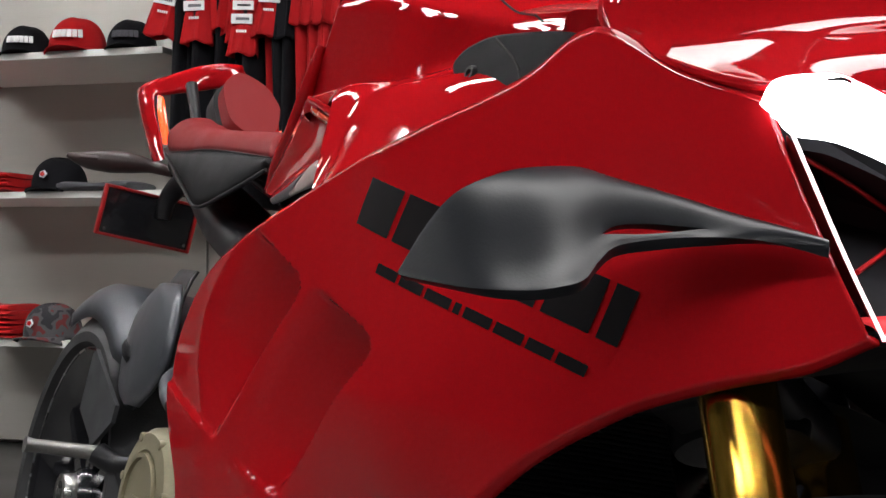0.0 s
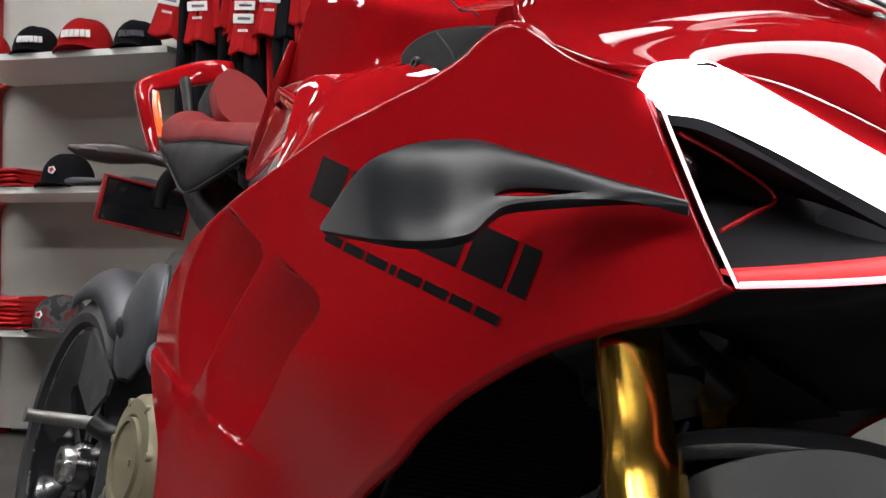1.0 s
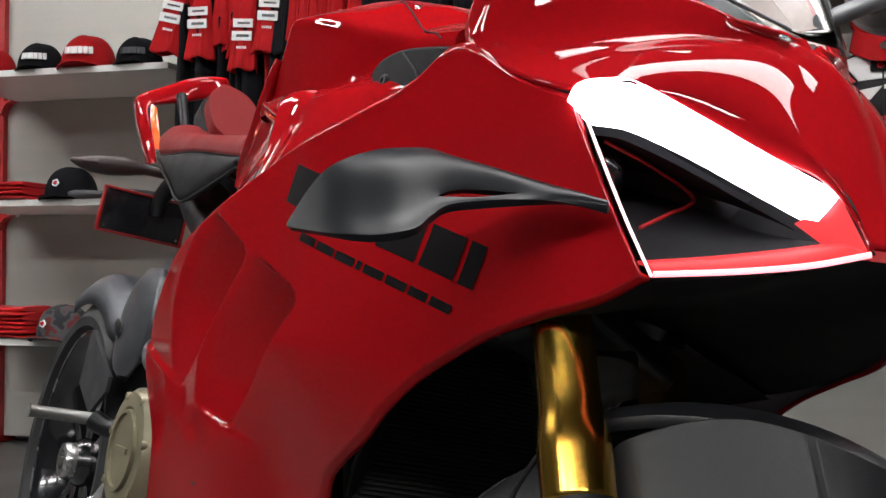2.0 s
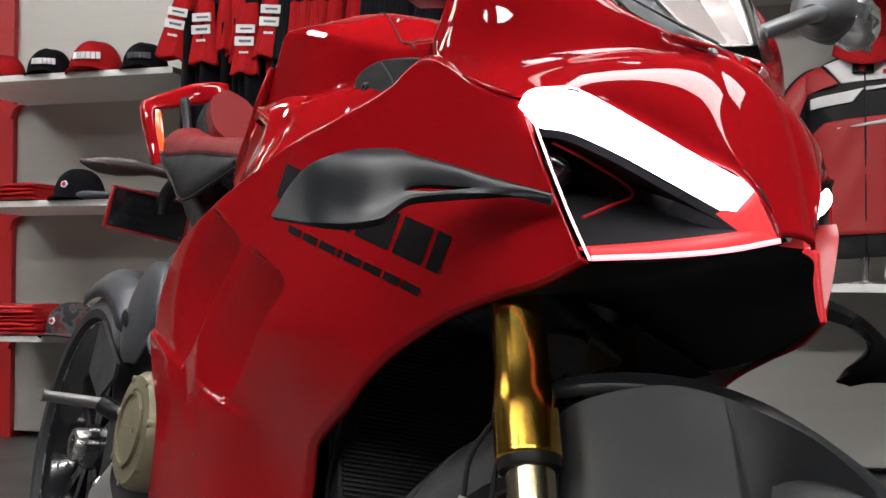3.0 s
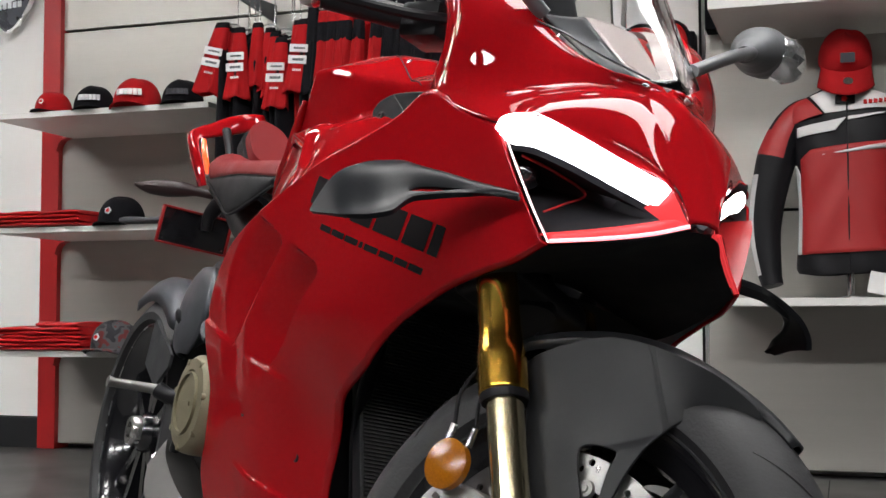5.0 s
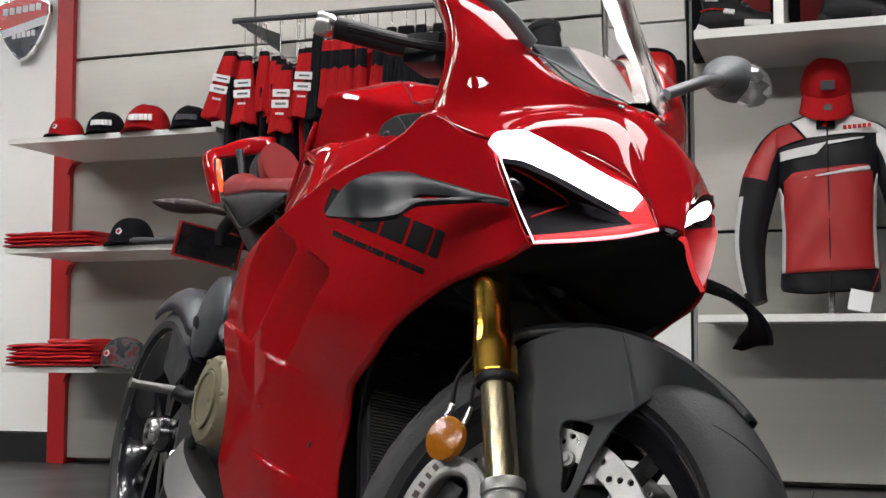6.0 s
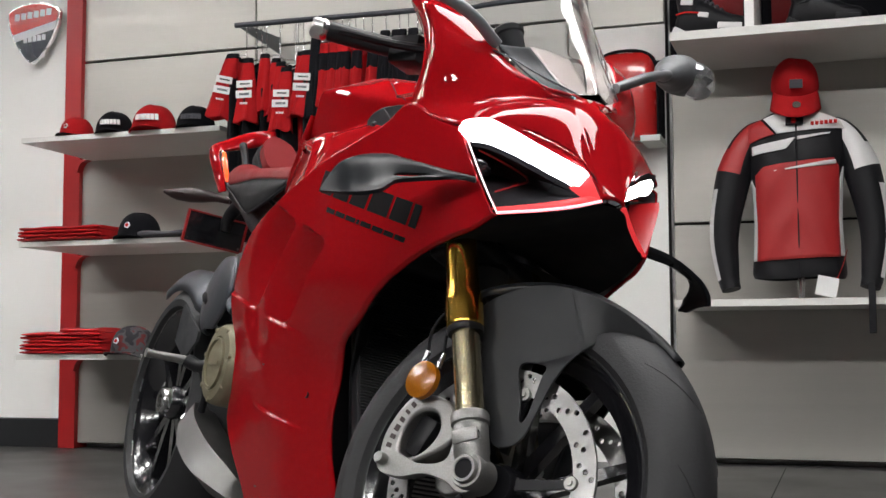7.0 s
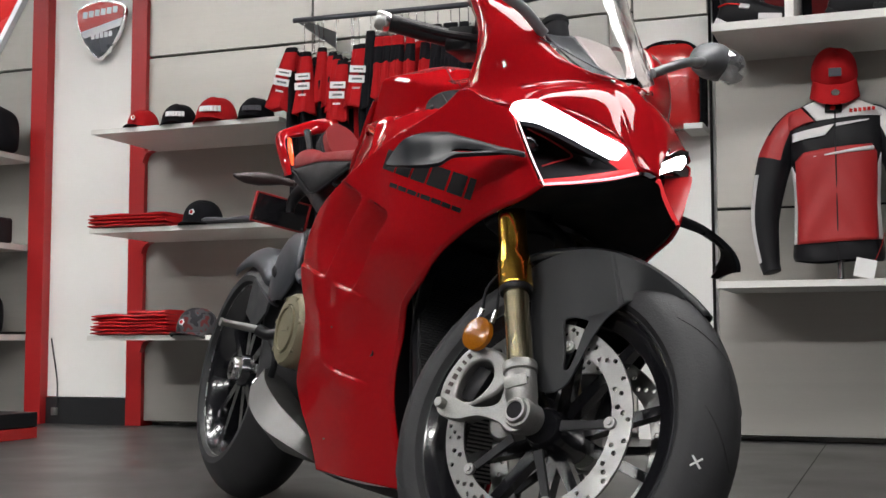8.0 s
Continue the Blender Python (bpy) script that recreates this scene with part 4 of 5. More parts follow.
# ---- steered front end ----
DELTA, RAKE = radians(27.9), radians(23.85)
FW = Matrix.Translation((-.0268, -.032, .2655)) @ Matrix.Rotation(DELTA, 4, Vector((-math.sin(RAKE), 0, math.cos(RAKE))))
front = part("front_wheel", rim_bm(.218, .098), GLOSSBLACK, bike, "gloss black front wheel rim", m=FW)
part("tyre", tyre_bm(.300, .122, .218), RUBBER, front, "black front tyre with a white chalk cross")
part("hub", lathe([(0, -.055), (.028, -.055), (.034, -.045), (.034, .045), (.028, .055), (0, .055)], 32, "y"), GLOSSBLACK, front)
for i in range(5):
    for k in (-1, 1):
        a = i * 2 * math.pi / 5 + .1
        part("spoke", spoke(.03, .196, a + k * .10, a + k * .30, .011, .007, .020, 0), GLOSSBLACK, front)
part("rim_line", lathe([(.2215, -.052), (.2235, -.053), (.2245, -.0515), (.222, -.0505)], 96, "y", closed=True), DARK, front)
holes = []
for i in range(30):
    a = i * 2 * math.pi / 30
    for r, da in ((.158, 0), (.149, .07), (.140, .14)):
        if (i + int(r * 1000) // 10) % 3 != 2:
            holes.append(circle(.0041, 8, r * math.cos(a + da), r * math.sin(a + da)))
ring_mesh = finish(moved(plate_bm(circle(.165, 96), .005, [circle(.131, 72)] + holes), Matrix.Translation((0, .0025, 0)) @ pose(0, 0, 0, 90, 0, 0)), "brake_disc", DISC, False)
for sign in (-1, 1):
    d = new("brake_disc", ring_mesh)
    d.parent, d.matrix_basis = front, Matrix.Translation((0, sign * .068, 0))
    d["label"] = "drilled steel brake disc"
    for i in range(10):
        a = i * 2 * math.pi / 10 + .17
        if i % 2 == 0:
            carrier = plate_bm([(.045 * math.cos(a - .24), .045 * math.sin(a - .24)), (.130 * math.cos(a - .045), .130 * math.sin(a - .045)), (.130 * math.cos(a + .045), .130 * math.sin(a + .045)), (.045 * math.cos(a + .10), .045 * math.sin(a + .10))], .006)
            part("carrier_arm", moved(carrier, Matrix.Translation((0, sign * .066 + .003, 0)) @ pose(0, 0, 0, 90, 0, 0)), BLACK, front)
            part("bobbin", moved(lathe([(0, -.006), (.004, -.006), (.0045, -.003), (.009, -.003), (.010, 0), (.010, .003)], 18, "y"), Matrix.Translation((.130 * math.cos(a), sign * .072, .130 * math.sin(a))) @ Matrix.Diagonal((1, -sign, 1, 1))), SILVER, front)
cross = join_bm(moved(box_bm(-.0015, .0015, -.0105, .0105, -.0008, .0008), pose(0, 0, 0, 0, 0, 45)), moved(box_bm(-.0015, .0015, -.0105, .0105, -.0008, .0008), pose(0, 0, 0, 0, 0, -45)))
part("chalk_cross", moved(cross, Matrix.Rotation(radians(91), 4, "Y") @ Matrix.Translation((0, -.0525, .2690)) @ Matrix.Rotation(radians(55), 4, "X")), WHITECLOTH, front, "white chalk cross on the tread")

for k in range(11):
    for side in (-1, 1):
        a0 = k * 2 * math.pi / 11 + (.28 if side > 0 else 0)
        pts = []
        for q in np.linspace(0, 1, 14):
            f = side * (.10 + .72 * q)
            r = .300 - (.122 * .42) * abs(f) ** 2.3 * .92 - .0004
            a = a0 + .30 * q ** 1.4
            pts.append((r * math.cos(a), f * .061, r * math.sin(a)))
        part("tread_groove", tube(pts, [.0008, .0016, .0018, .0016, .0008], 6), GAP, front)

UPF = Vector((-math.sin(RAKE), 0, math.cos(RAKE)))
def along(s, y=0.0, fx=0.0):
    p = UPF * s
    return (p.x + fx * math.cos(RAKE), y, p.z + fx * math.sin(RAKE))


for sign in (-1, 1):
    y = sign * .108
    leg = part("fork_leg", tube([along(.06, y), along(.30, y)], .0205, 28), GOLDDARK, bike, "polished lower fork tube", m=FW)
    drop = .0256
    prof = [(0, .245), (.0272, .245), (.0279, .2465), (.0279, .249), (.0279, .280), (.0279, .284), (.0278, .288), (.0275, .292), (.0268, .297), (.0260, .302), (.0252, .307), (.0246, .312), (.0242, .317), (.0240, .322), (.0239, .328), (.0239, .334), (.0239, .43 + drop), (.0, .43 + drop)]
    prof = [(r, h - drop) for r, h in prof]
    up = Matrix.Translation((0, y, 0)) @ Matrix.Rotation(-RAKE, 4, "Y")
    part("upper_tube", moved(lathe(prof, 40, "z"), up), GOLD, leg, "gold anodised upper fork tube")
    # the gold ends here; black above it stands for the fairing's shade
    part("fork_top_shade", moved(lathe([(0, .400), (.0265, .400), (.027, .403), (.027, .62), (0, .62)], 24, "z"), up), BLACK, leg, "fork top coloured black for the shade under the fairing")
    part("dust_seal", moved(lathe([(r, h - drop) for r, h in ((.0205, .236), (.0255, .236), (.0270, .240), (.0270, .247), (.0205, .247))], 36, "z", closed=True), up), BLACK, leg, "black rubber fork seal")
    clamp = moved(lathe([(0, .005), (.020, .005), (.0240, .014), (.0240, .026), (.0252, .028), (.0252, .064), (.0240, .066), (.0240, .069), (.0272, .071), (.0272, .083), (.0255, .086), (.0205, .086)], 32, "z"), up)
    part("fork_foot", join_bm(clamp, moved(lathe([(.0, -.024), (.017, -.024), (.019, -.020), (.0235, -.020), (.0255, -.015), (.0255, .022), (0, .022)], 30, "y"), Matrix.Translation((0, y, 0)) @ Matrix.Diagonal((1, -sign, 1, 1)))), SILVER, leg, "cast silver fork foot")
    part("axle_end", moved(lathe([(.0138, -.0265), (.0150, -.0275), (.0180, -.0275), (.0195, -.0240), (.0195, -.0180), (.0138, -.0180)], 24, "y"), Matrix.Translation((0, y, 0)) @ Matrix.Diagonal((1, -sign, 1, 1))), SILVER, leg, "bright hollow axle end")
    part("axle_bore", moved(lathe([(0, -.0258), (.0136, -.0258), (.0136, -.018), (0, -.018)], 24, "y"), Matrix.Translation((0, y, 0)) @ Matrix.Diagonal((1, -sign, 1, 1))), MATTBLACK, leg)
    for k in range(6):
        part("foot_mark", moved(box_bm(-.0025, .0025, -.0005, .0015, -.006, .006), up @ Matrix.Rotation(radians((k - 2.5) * 13 + (22 if sign < 0 else 158)), 4, "Z") @ Matrix.Translation((0, -.0252, .047))), STEEL, leg)
    # caliper: an arched body over the disc with a window
    shell = spline([(-.164, -.008), (-.171, .025), (-.160, .064), (-.140, .092), (-.104, .098), (-.071, .088), (-.052, .060), (-.056, .034), (-.080, .014), (-.112, -.006), (-.140, -.018)], 66, closed=True)
    opening = spline([(-.134, .006), (-.139, .042), (-.122, .069), (-.094, .073), (-.080, .053), (-.086, .029), (-.106, .008)], 40, closed=True)
    body = moved(plate_bm(shell, .062, [opening]), Matrix.Translation((0, sign * .074 + .031, 0)) @ pose(0, 0, 0, 90, 0, 0))
    cal = part("brake_caliper", body, SILVER, bike, "cast silver radial brake caliper", m=FW)
    bevel(cal, .005, 3, 35)
    part("pad", moved(box_bm(-.03, .03, -.02, .02, -.015, .015, .003), Matrix.Rotation(-radians(162), 4, "Y") @ Matrix.Translation((.128, sign * .068, 0)) @ Matrix.Rotation(radians(90), 4, "Y")), BLACK, cal)
    for k, w in enumerate((.8, .6, .8, 1.1, .8, .8)):
        t = radians(150 + k * 5.0)
        part("maker_mark", moved(box_bm(-.0042, .0042, -.001, .001, -.0042 * w, .0042 * w), Matrix.Rotation(-t, 4, "Y") @ Matrix.Translation((.156, sign * .1055, 0)) ), SMOKE, cal)
    web = [(-.019, .078), (-.032, .091), (-.051, .104), (-.066, .100), (-.056, .084), (-.040, .062), (-.041, .032), (-.046, .007), (-.085, -.004), (-.126, .004), (-.148, .006), (-.159, -.010), (-.147, -.027), (-.112, -.029), (-.074, -.017), (-.034, -.020), (-.012, -.030), (.010, -.024), (.012, .0), (.0, .04)]
    bar = moved(plate_bm(spline(web, 90, closed=True), .016), Matrix.Translation((0, sign * .110 + .008, 0)) @ pose(0, 0, 0, 90, 0, 0))
    bevel(part("caliper_arm", bar, SILVER, cal, "cast silver caliper mount"), .005, 3, 35)
    part("name_plate", moved(box_bm(-.020, .020, -.002, .002, -.010, .010, .002), Matrix.Rotation(-RAKE, 4, "Y") @ Matrix.Translation((.004, y - sign * -.0242, .047))), SILVER, leg)
    part("caliper_bolt", moved(lathe([(0, -.012), (.007, -.012), (.009, -.008), (.009, .012)], 16, "y"), Matrix.Translation((-.147, sign * .120, -.010)) @ Matrix.Diagonal((1, -sign, 1, 1))), SILVER, cal)

yoke = moved(box_bm(-.055, .030, -.100, .100, -.020, .020, .012, 3), Matrix.Rotation(-RAKE, 4, "Y") @ Matrix.Translation((-.01, 0, .385)))
part("fork_clamp", yoke, BLACK, bike, "black lower fork clamp", m=FW)
part("steering_head", moved(lathe([(0, .36), (.045, .36), (.048, .37), (.048, .60), (0, .60)], 28, "z"), Matrix.Rotation(-RAKE, 4, "Y") @ Matrix.Translation((-.03, 0, 0))), BLACK, bike, "black steering head", m=FW)
# fender
fend = part("front_fender", fender(.309, .078, radians(49), radians(112), .035, tip=.16, reach=.55), FENDER, bike, "matt black front fender", m=FW)
solid(fend, .003)
for sign in (-1, 1):
    guard = spline([(-.085, .255), (-.080, .220), (-.061, .160), (-.035, .105), (-.006, .054), (.016, .048), (.039, .063), (.050, .095), (.061, .145), (.082, .195), (.104, .228), (.135, .245), (.165, .246), (.150, .262), (.10, .282), (0, .292)], 90, closed=True)
    window = spline([(.004, .167), (.044, .172), (.042, .152), (.038, .098), (.029, .088), (.021, .117)], 40, closed=True)
    pl = plate_bm(guard, .004, [window])
    pl = moved(pl, Matrix.Translation((0, sign * .0800 + .002, 0)) @ pose(0, 0, 0, 90, 0, 0))
    for v in pl.verts:
        v.co.y -= sign * .078 * .84 * step(.19, .265, math.hypot(v.co.x, v.co.z)) * (1 - step(radians(49), radians(49) + .55, math.atan2(v.co.z, v.co.x)))
    bevel(part("fender_side", pl, FENDER, fend, "matt grey fork guard with a cut-out"), .0012, 2, 40)
# reflector with two brake hose ends
ref = part("side_reflector", moved(lathe([(0, -.008), (.024, -.008), (.028, -.005), (.028, .004), (0, .004)], 40, "y"), Matrix.Translation((-.1245, -.118, .1125)) @ pose(0, 0, 0, 0, 0, -6)), AMBER, bike, "round amber side reflector", m=FW)
for dx in (-.012, .016):
    p = (-.1245 + dx, -.114, .1355)
    part("hose_end", tube([p, (p[0] + .002, p[1], p[2] + .022)], [.0042, .0042], 10), STEEL, ref)
    part("hose", tube([(p[0] + .002, p[1], p[2] + .02), (p[0] - .006, p[1] + .004, p[2] + .06), (p[0] - .002, p[1] + .03, p[2] + .11), (p[0] - .01, p[1] + .08, p[2] + .16)], .0024, 8, 24), MATTBLACK, ref)

# windscreen
SCR_IN = [(-.008, 0, .860), (-.051, 0, .933), (-.098, 0, 1.004), (-.147, 0, 1.083), (-.191, 0, 1.182), (-.232, 0, 1.295)]
SCR_ED = [(-.020, -.02, .862), (-.075, -.078, .895), (-.113, -.103, .919), (-.165, -.136, .945), (-.25, -.150, 1.0), (-.35, -.14, 1.06)]
rows = []
a, b = spline(SCR_ED, 30), spline(SCR_IN, 30)
for i in range(30):
    row = []
    for t in np.linspace(-1, 1, 61):
        f = math.sin(t * math.pi / 2)
        v = 1 - ((f * f + .02) ** .6 - .02 ** .6) / (1.02 ** .6 - .02 ** .6)   # flat sides, tight crest
        row.append((a[i][0] + (b[i][0] - a[i][0]) * v, -a[i][1] * f, a[i][2] + (b[i][2] - a[i][2]) * v))
    rows.append(row)
screen = solid(part("windscreen", grid_bm(rows), GLASS, bike, "clear curved windscreen"), .003)
screen.visible_shadow = False
part("screen_edge", tube([tuple(p) for p in a[1:]], .0012, 6), GREYPAINT, bike, "grey windscreen edge trim")
base_in = [(p[0] - .030 - .02 * k / 7, p[1] * (.62 + .03 * k), p[2] + .004) for k, p in enumerate(SCREEN)]
for sign in (-1, 1):
    part("screen_base", ruled([(p[0], p[1], p[2] - .003) for p in SCREEN], base_in, 50, 8, (0, 0, .002), sign), FACET, screen, "pale grey panel under the screen edge")
RESERVOIR = (-.196, -.064, .979)
cover = [(-.146, -.055, .960), (-.116, -.036, .923), (-.075, -.032, .889), (-.050, -.020, .872)]
dash = part("inner_cover", ruled(cover, [(-.156, .03, .966), (-.120, .03, .930), (-.080, .02, .895), (-.055, .01, .876)], 24, 10, (0, 0, .003), -1), FACET, bike, "pale grey cover inside the screen")
solid(dash, .003)
solid(part("cover_side", ruled([(-.185, -.095, .962), (-.150, -.080, .931), (-.105, -.062, .896), (-.062, -.034, .868)], cover, 24, 8, (0, 0, -.002), -1), DARK, dash, "dark side of the inner cover"), .002)
part("reservoir", moved(lathe([(0, -.026), (.018, -.026), (.021, -.022), (.022, .008), (.025, .010), (.025, .018), (.020, .023), (0, .024)], 32, "z"), Matrix.Translation(RESERVOIR) @ pose(0, 0, 0, 12, -18, 0)), BLACK, dash, "black fluid reservoir behind the screen")
part("reservoir_clamp", moved(lathe([(.010, -.006), (.014, -.006), (.014, .006), (.010, .006)], 16, "y", closed=True), Matrix.Translation((RESERVOIR[0] + .018, RESERVOIR[1] - .004, RESERVOIR[2] - .034))), STEEL, dash, "bright steel clamp")

# mirrors
for sign in (-1, 1):
    arm_pts = [(-.142, sign * .116, .943), (-.146, sign * .175, .980), (-.190, sign * .238, 1.014), (-.255, sign * .300, 1.046)]
    mir = part("mirror", tube(arm_pts, [.0115, .0120, .0115, .015], 16, 24, flat=.75), MIRRORGREY, bike, "satin grey mirror on a straight stalk")
    head = tube([(-.240, sign * .280, 1.036), (-.258, sign * .306, 1.052), (-.280, sign * .338, 1.068), (-.300, sign * .370, 1.076), (-.314, sign * .402, 1.079), (-.324, sign * .428, 1.078), (-.329, sign * .440, 1.077)], [.014, .024, .038, .043, .040, .029, .009], 28, 60, flat=.88)
    part("mirror_head", head, MIRRORGREY, mir, "rounded grey mirror housing")
    bm = bmesh.new()
    bmesh.ops.create_icosphere(bm, subdivisions=3, radius=1.0)
    for v in bm.verts:
        v.co *= 1 + .05 * math.sin(v.co.x * 19) * math.cos(v.co.z * 23)
    part("signal_lens", moved(bm, Matrix.Translation((-.279, sign * .388, 1.069)) @ pose(0, 0, 0, 0, 0, sign * 28) @ Matrix.Diagonal((.033, .046, .034, 1))), CHROMELENS, mir, "clear faceted signal lens", smooth=False)

# handlebars
for sign in (-1, 1):
    bar = part("handlebar", tube([(-.30, sign * .12, .955), (-.36, sign * .20, .962), (-.40, sign * .30, .968)], .017, 18, 20), BLACK, bike, "black clip-on handlebar with a ribbed grip")
    part("bar_end", tube([(-.40, sign * .300, .968), (-.402, sign * .306, .9685), (-.408, sign * .322, .9695), (-.410, sign * .328, .970)], [.015, .0185, .0185, .014], 20), STEEL, bar, "turned silver bar end")
    part("switch_block", moved(box_bm(-.03, .03, -.035, .035, -.025, .025, .008), Matrix.Translation((-.34, sign * .165, .955)) @ pose(0, 0, 0, 0, 0, sign * -30)), BLACK, bar)
    part("brake_lever", tube([(-.29, sign * .16, .955), (-.31, sign * .22, .950), (-.35, sign * .30, .955)], [.008, .007, .006], 8, 16), BLACK, bar)

# side stand
part("side_stand", tube([(-.95, .10, .25), (-.93, .17, .14), (-.91, .235, .055)], [.014, .012, .012], 12), BLACK, bike, "black side stand on the far side")
# ---- goods on the wall ----
def mark_bars(parent, m, width, height, count, material, name="mark"):
    """A word mark reduced to plain bars on a flat patch."""
    w = width / (count * 1.55)
    for i in range(count):
        x = -width / 2 + (i + .5) * width / count
        part(name, moved(box_bm(x - w / 2, x + w / 2, -.0012, .0008, -height / 2, height / 2), m), material, parent, smooth=False)


def cap_thing(m, cloth, label, mark=None, badge=False, size=1.0, peak=.052, brim_tilt=0.0, cloth2=None):
    """A peaked cap; the peak points towards -y."""
    c = thing("cap", label, "cap", m @ Matrix.Scale(size, 4), "caps")
    rows, seg = [], 48
    for i, t in enumerate(np.linspace(0, 1, 16)):
        a = t * math.pi / 2
        r, z = math.cos(a) ** .75, .105 * math.sin(a) ** .9
        row = []
        for k in range(seg):
            b = k * 2 * math.pi / seg
            seam = 1 - .012 * max(0, math.cos(6 * b)) ** 12
            front = 1 + .10 * max(0, -math.sin(b)) * math.sin(a * 1.2)
            row.append((.083 * r * math.cos(b) * seam, .092 * r * math.sin(b) * seam * front, z + .004 * math.sin(3 * b + 1) * t))
        rows.append(row)
    crown = part("crown", grid_bm(rows, close_v=True), cloth, c)
    solid(crown, .003)
    part("button", moved(lathe([(0, .006), (.005, .005), (.007, 0)], 14, "z"), Matrix.Translation((0, 0, .1035))), cloth, c)
    rows = []
    for t in np.linspace(0, 1, 10):
        row = []
        for k in np.linspace(-1, 1, 25):
            b = -math.pi / 2 + k * 1.15
            ext = peak * t * max(0, math.cos(k * 1.25)) ** .6
            row.append(((.083 + .3 * ext) * math.cos(b), (.088 + ext) * math.sin(b), .010 - .026 * k * k * t - brim_tilt * t))
        rows.append(row)
    solid(part("peak", grid_bm(rows), cloth2 or cloth, c), .004)
    if mark:
        for i in range(6):
            b = -math.pi / 2 + (i - 2.5) * .17
            mm = Matrix.Translation((.090 * math.cos(b), .1005 * math.sin(b), .047)) @ pose(0, 0, 0, -14, 0, math.degrees(b) + 90)
            part("mark", moved(box_bm(-.0066, .0066, -.002, .004, -.0115, .0115, .001, 1), mm), mark, c, smooth=False)
    if badge:
        bm = lathe([(0, -.003), (.012, -.003), (.014, 0), (.0, .001)], 5, "y")
        part("badge", moved(bm, Matrix.Translation((0, -.100, .050)) @ pose(0, 0, 0, -14, 0, 0)), ENAMELWHITE, c, "small white shield badge")
        bm = lathe([(0, -.004), (.008, -.004), (.010, 0)], 5, "y")
        part("badge_centre", moved(bm, Matrix.Translation((0, -.1005, .050)) @ pose(0, 0, 0, -14, 0, 0)), ENAMELRED, c)
    return c


def on_shelf(x, z, turn, y=4.05):
    return Matrix.Translation((x, y, z)) @ pose(0, 0, 0, 0, 0, turn)


cap_thing(on_shelf(-1.43, 1.412, 2), REDCLOTH, "red cloth cap with a small badge on a shelf", badge=True, size=.88, cloth2=BLACKCLOTH)
cap_thing(on_shelf(-1.235, 1.412, 20), BLACKCLOTH, "black cloth cap with white lettering blocks on a shelf", WHITECLOTH, size=1.0)
cap_thing(on_shelf(-1.035, 1.412, 14), REDCLOTH, "large red cloth cap with white lettering blocks", WHITECLOTH, size=1.16)
cap_thing(on_shelf(-.83, 1.412, 16), BLACKCLOTH, "black cloth cap with grey lettering blocks on a shelf", GREYCLOTH, size=1.0)
cap_thing(on_shelf(-1.10, .947, 4), BLACKCLOTH, "black cloth cap with a shield badge on the middle shelf", badge=True, size=1.1)
cap_thing(on_shelf(-1.10, .452, -8, 4.02), CAMO, "grey and red camouflage cap on the low shelf", badge=True, size=1.12, cloth2=CAMO)


def folded(x, y, z, w, d, h, cloth, label, group, seed):
    """One folded shirt of a pile: a soft slab with a rounded fold in front."""
    rng = random.Random(seed)
    f = thing("folded_shirt", label, "shirt", Matrix.Translation((x, y, z)), group)
    rows = []
    ph = rng.random() * 6
    for i in np.linspace(0, 1, 22):
        row = []
        X = (i - .5) * w
        for a in np.linspace(0, 2 * math.pi, 28, endpoint=False):
            c, s = math.cos(a), math.sin(a)
            yy = d / 2 * math.copysign(abs(c) ** .55, c) + .006 * math.sin(X * 22 + ph)
            zz = h / 2 * (1 + math.copysign(abs(s) ** .85, s)) + .0025 * math.sin(X * 31 + ph * 2) * (s > 0)
            end = min(1, min(i, 1 - i) * 16 + .55) ** .5
            row.append((X, yy * (.9 + .1 * end), h / 2 + (zz - h / 2) * end))
        rows.append(row)
    part("body", grid_bm(rows, close_v=True, caps=True), cloth, f)


for k in range(4):
    folded(-1.435 + .004 * (k % 2), 4.06 - .004 * (k % 3), .946 + k * .0155, .43 - .006 * k, .26, .0195, REDWRAP, "folded red shirt in clear film in a neat pile", "folded shirts on the middle shelf", k)
for k in range(6):
    folded(-1.415 + .005 * (k % 2), 4.06 - .004 * (k % 3), .451 + k * .0155, .42 - .006 * k, .26, .0195, REDWRAP, "folded red shirt in clear film in a neat pile", "folded shirts on the low shelf", 20 + k)
folded(-1.33, 4.05, .544, .20, .20, .022, REDWRAP, "folded red shirt with a pale label on top", "folded shirts on the low shelf", 41)
folded(-.90, 4.02, .946, .26, .20, .03, GREYCLOTH, "folded dark grey shirt beside a cap", "folded shirts on the middle shelf", 44)

# clothes rail with hangers
rail = thing("clothes_rail", "grey steel clothes rail fixed to the wall panels", "rail", Matrix.Translation((-.67, WALL, 1.875)))
part("bar", tube([(0, -.40, 0), (2.0, -.40, -.02)], .012, 14), GREYPAINT, rail)
for x in (.02, .95, 1.9):
    part("bracket", moved(plate_bm([(0, -.04), (0, .04), (-.39, .012), (-.39, -.012)], .006), frame_to((x, 0, 0), (0, 1, 0), (0, 0, 1))), GREYPAINT, rail, smooth=False)


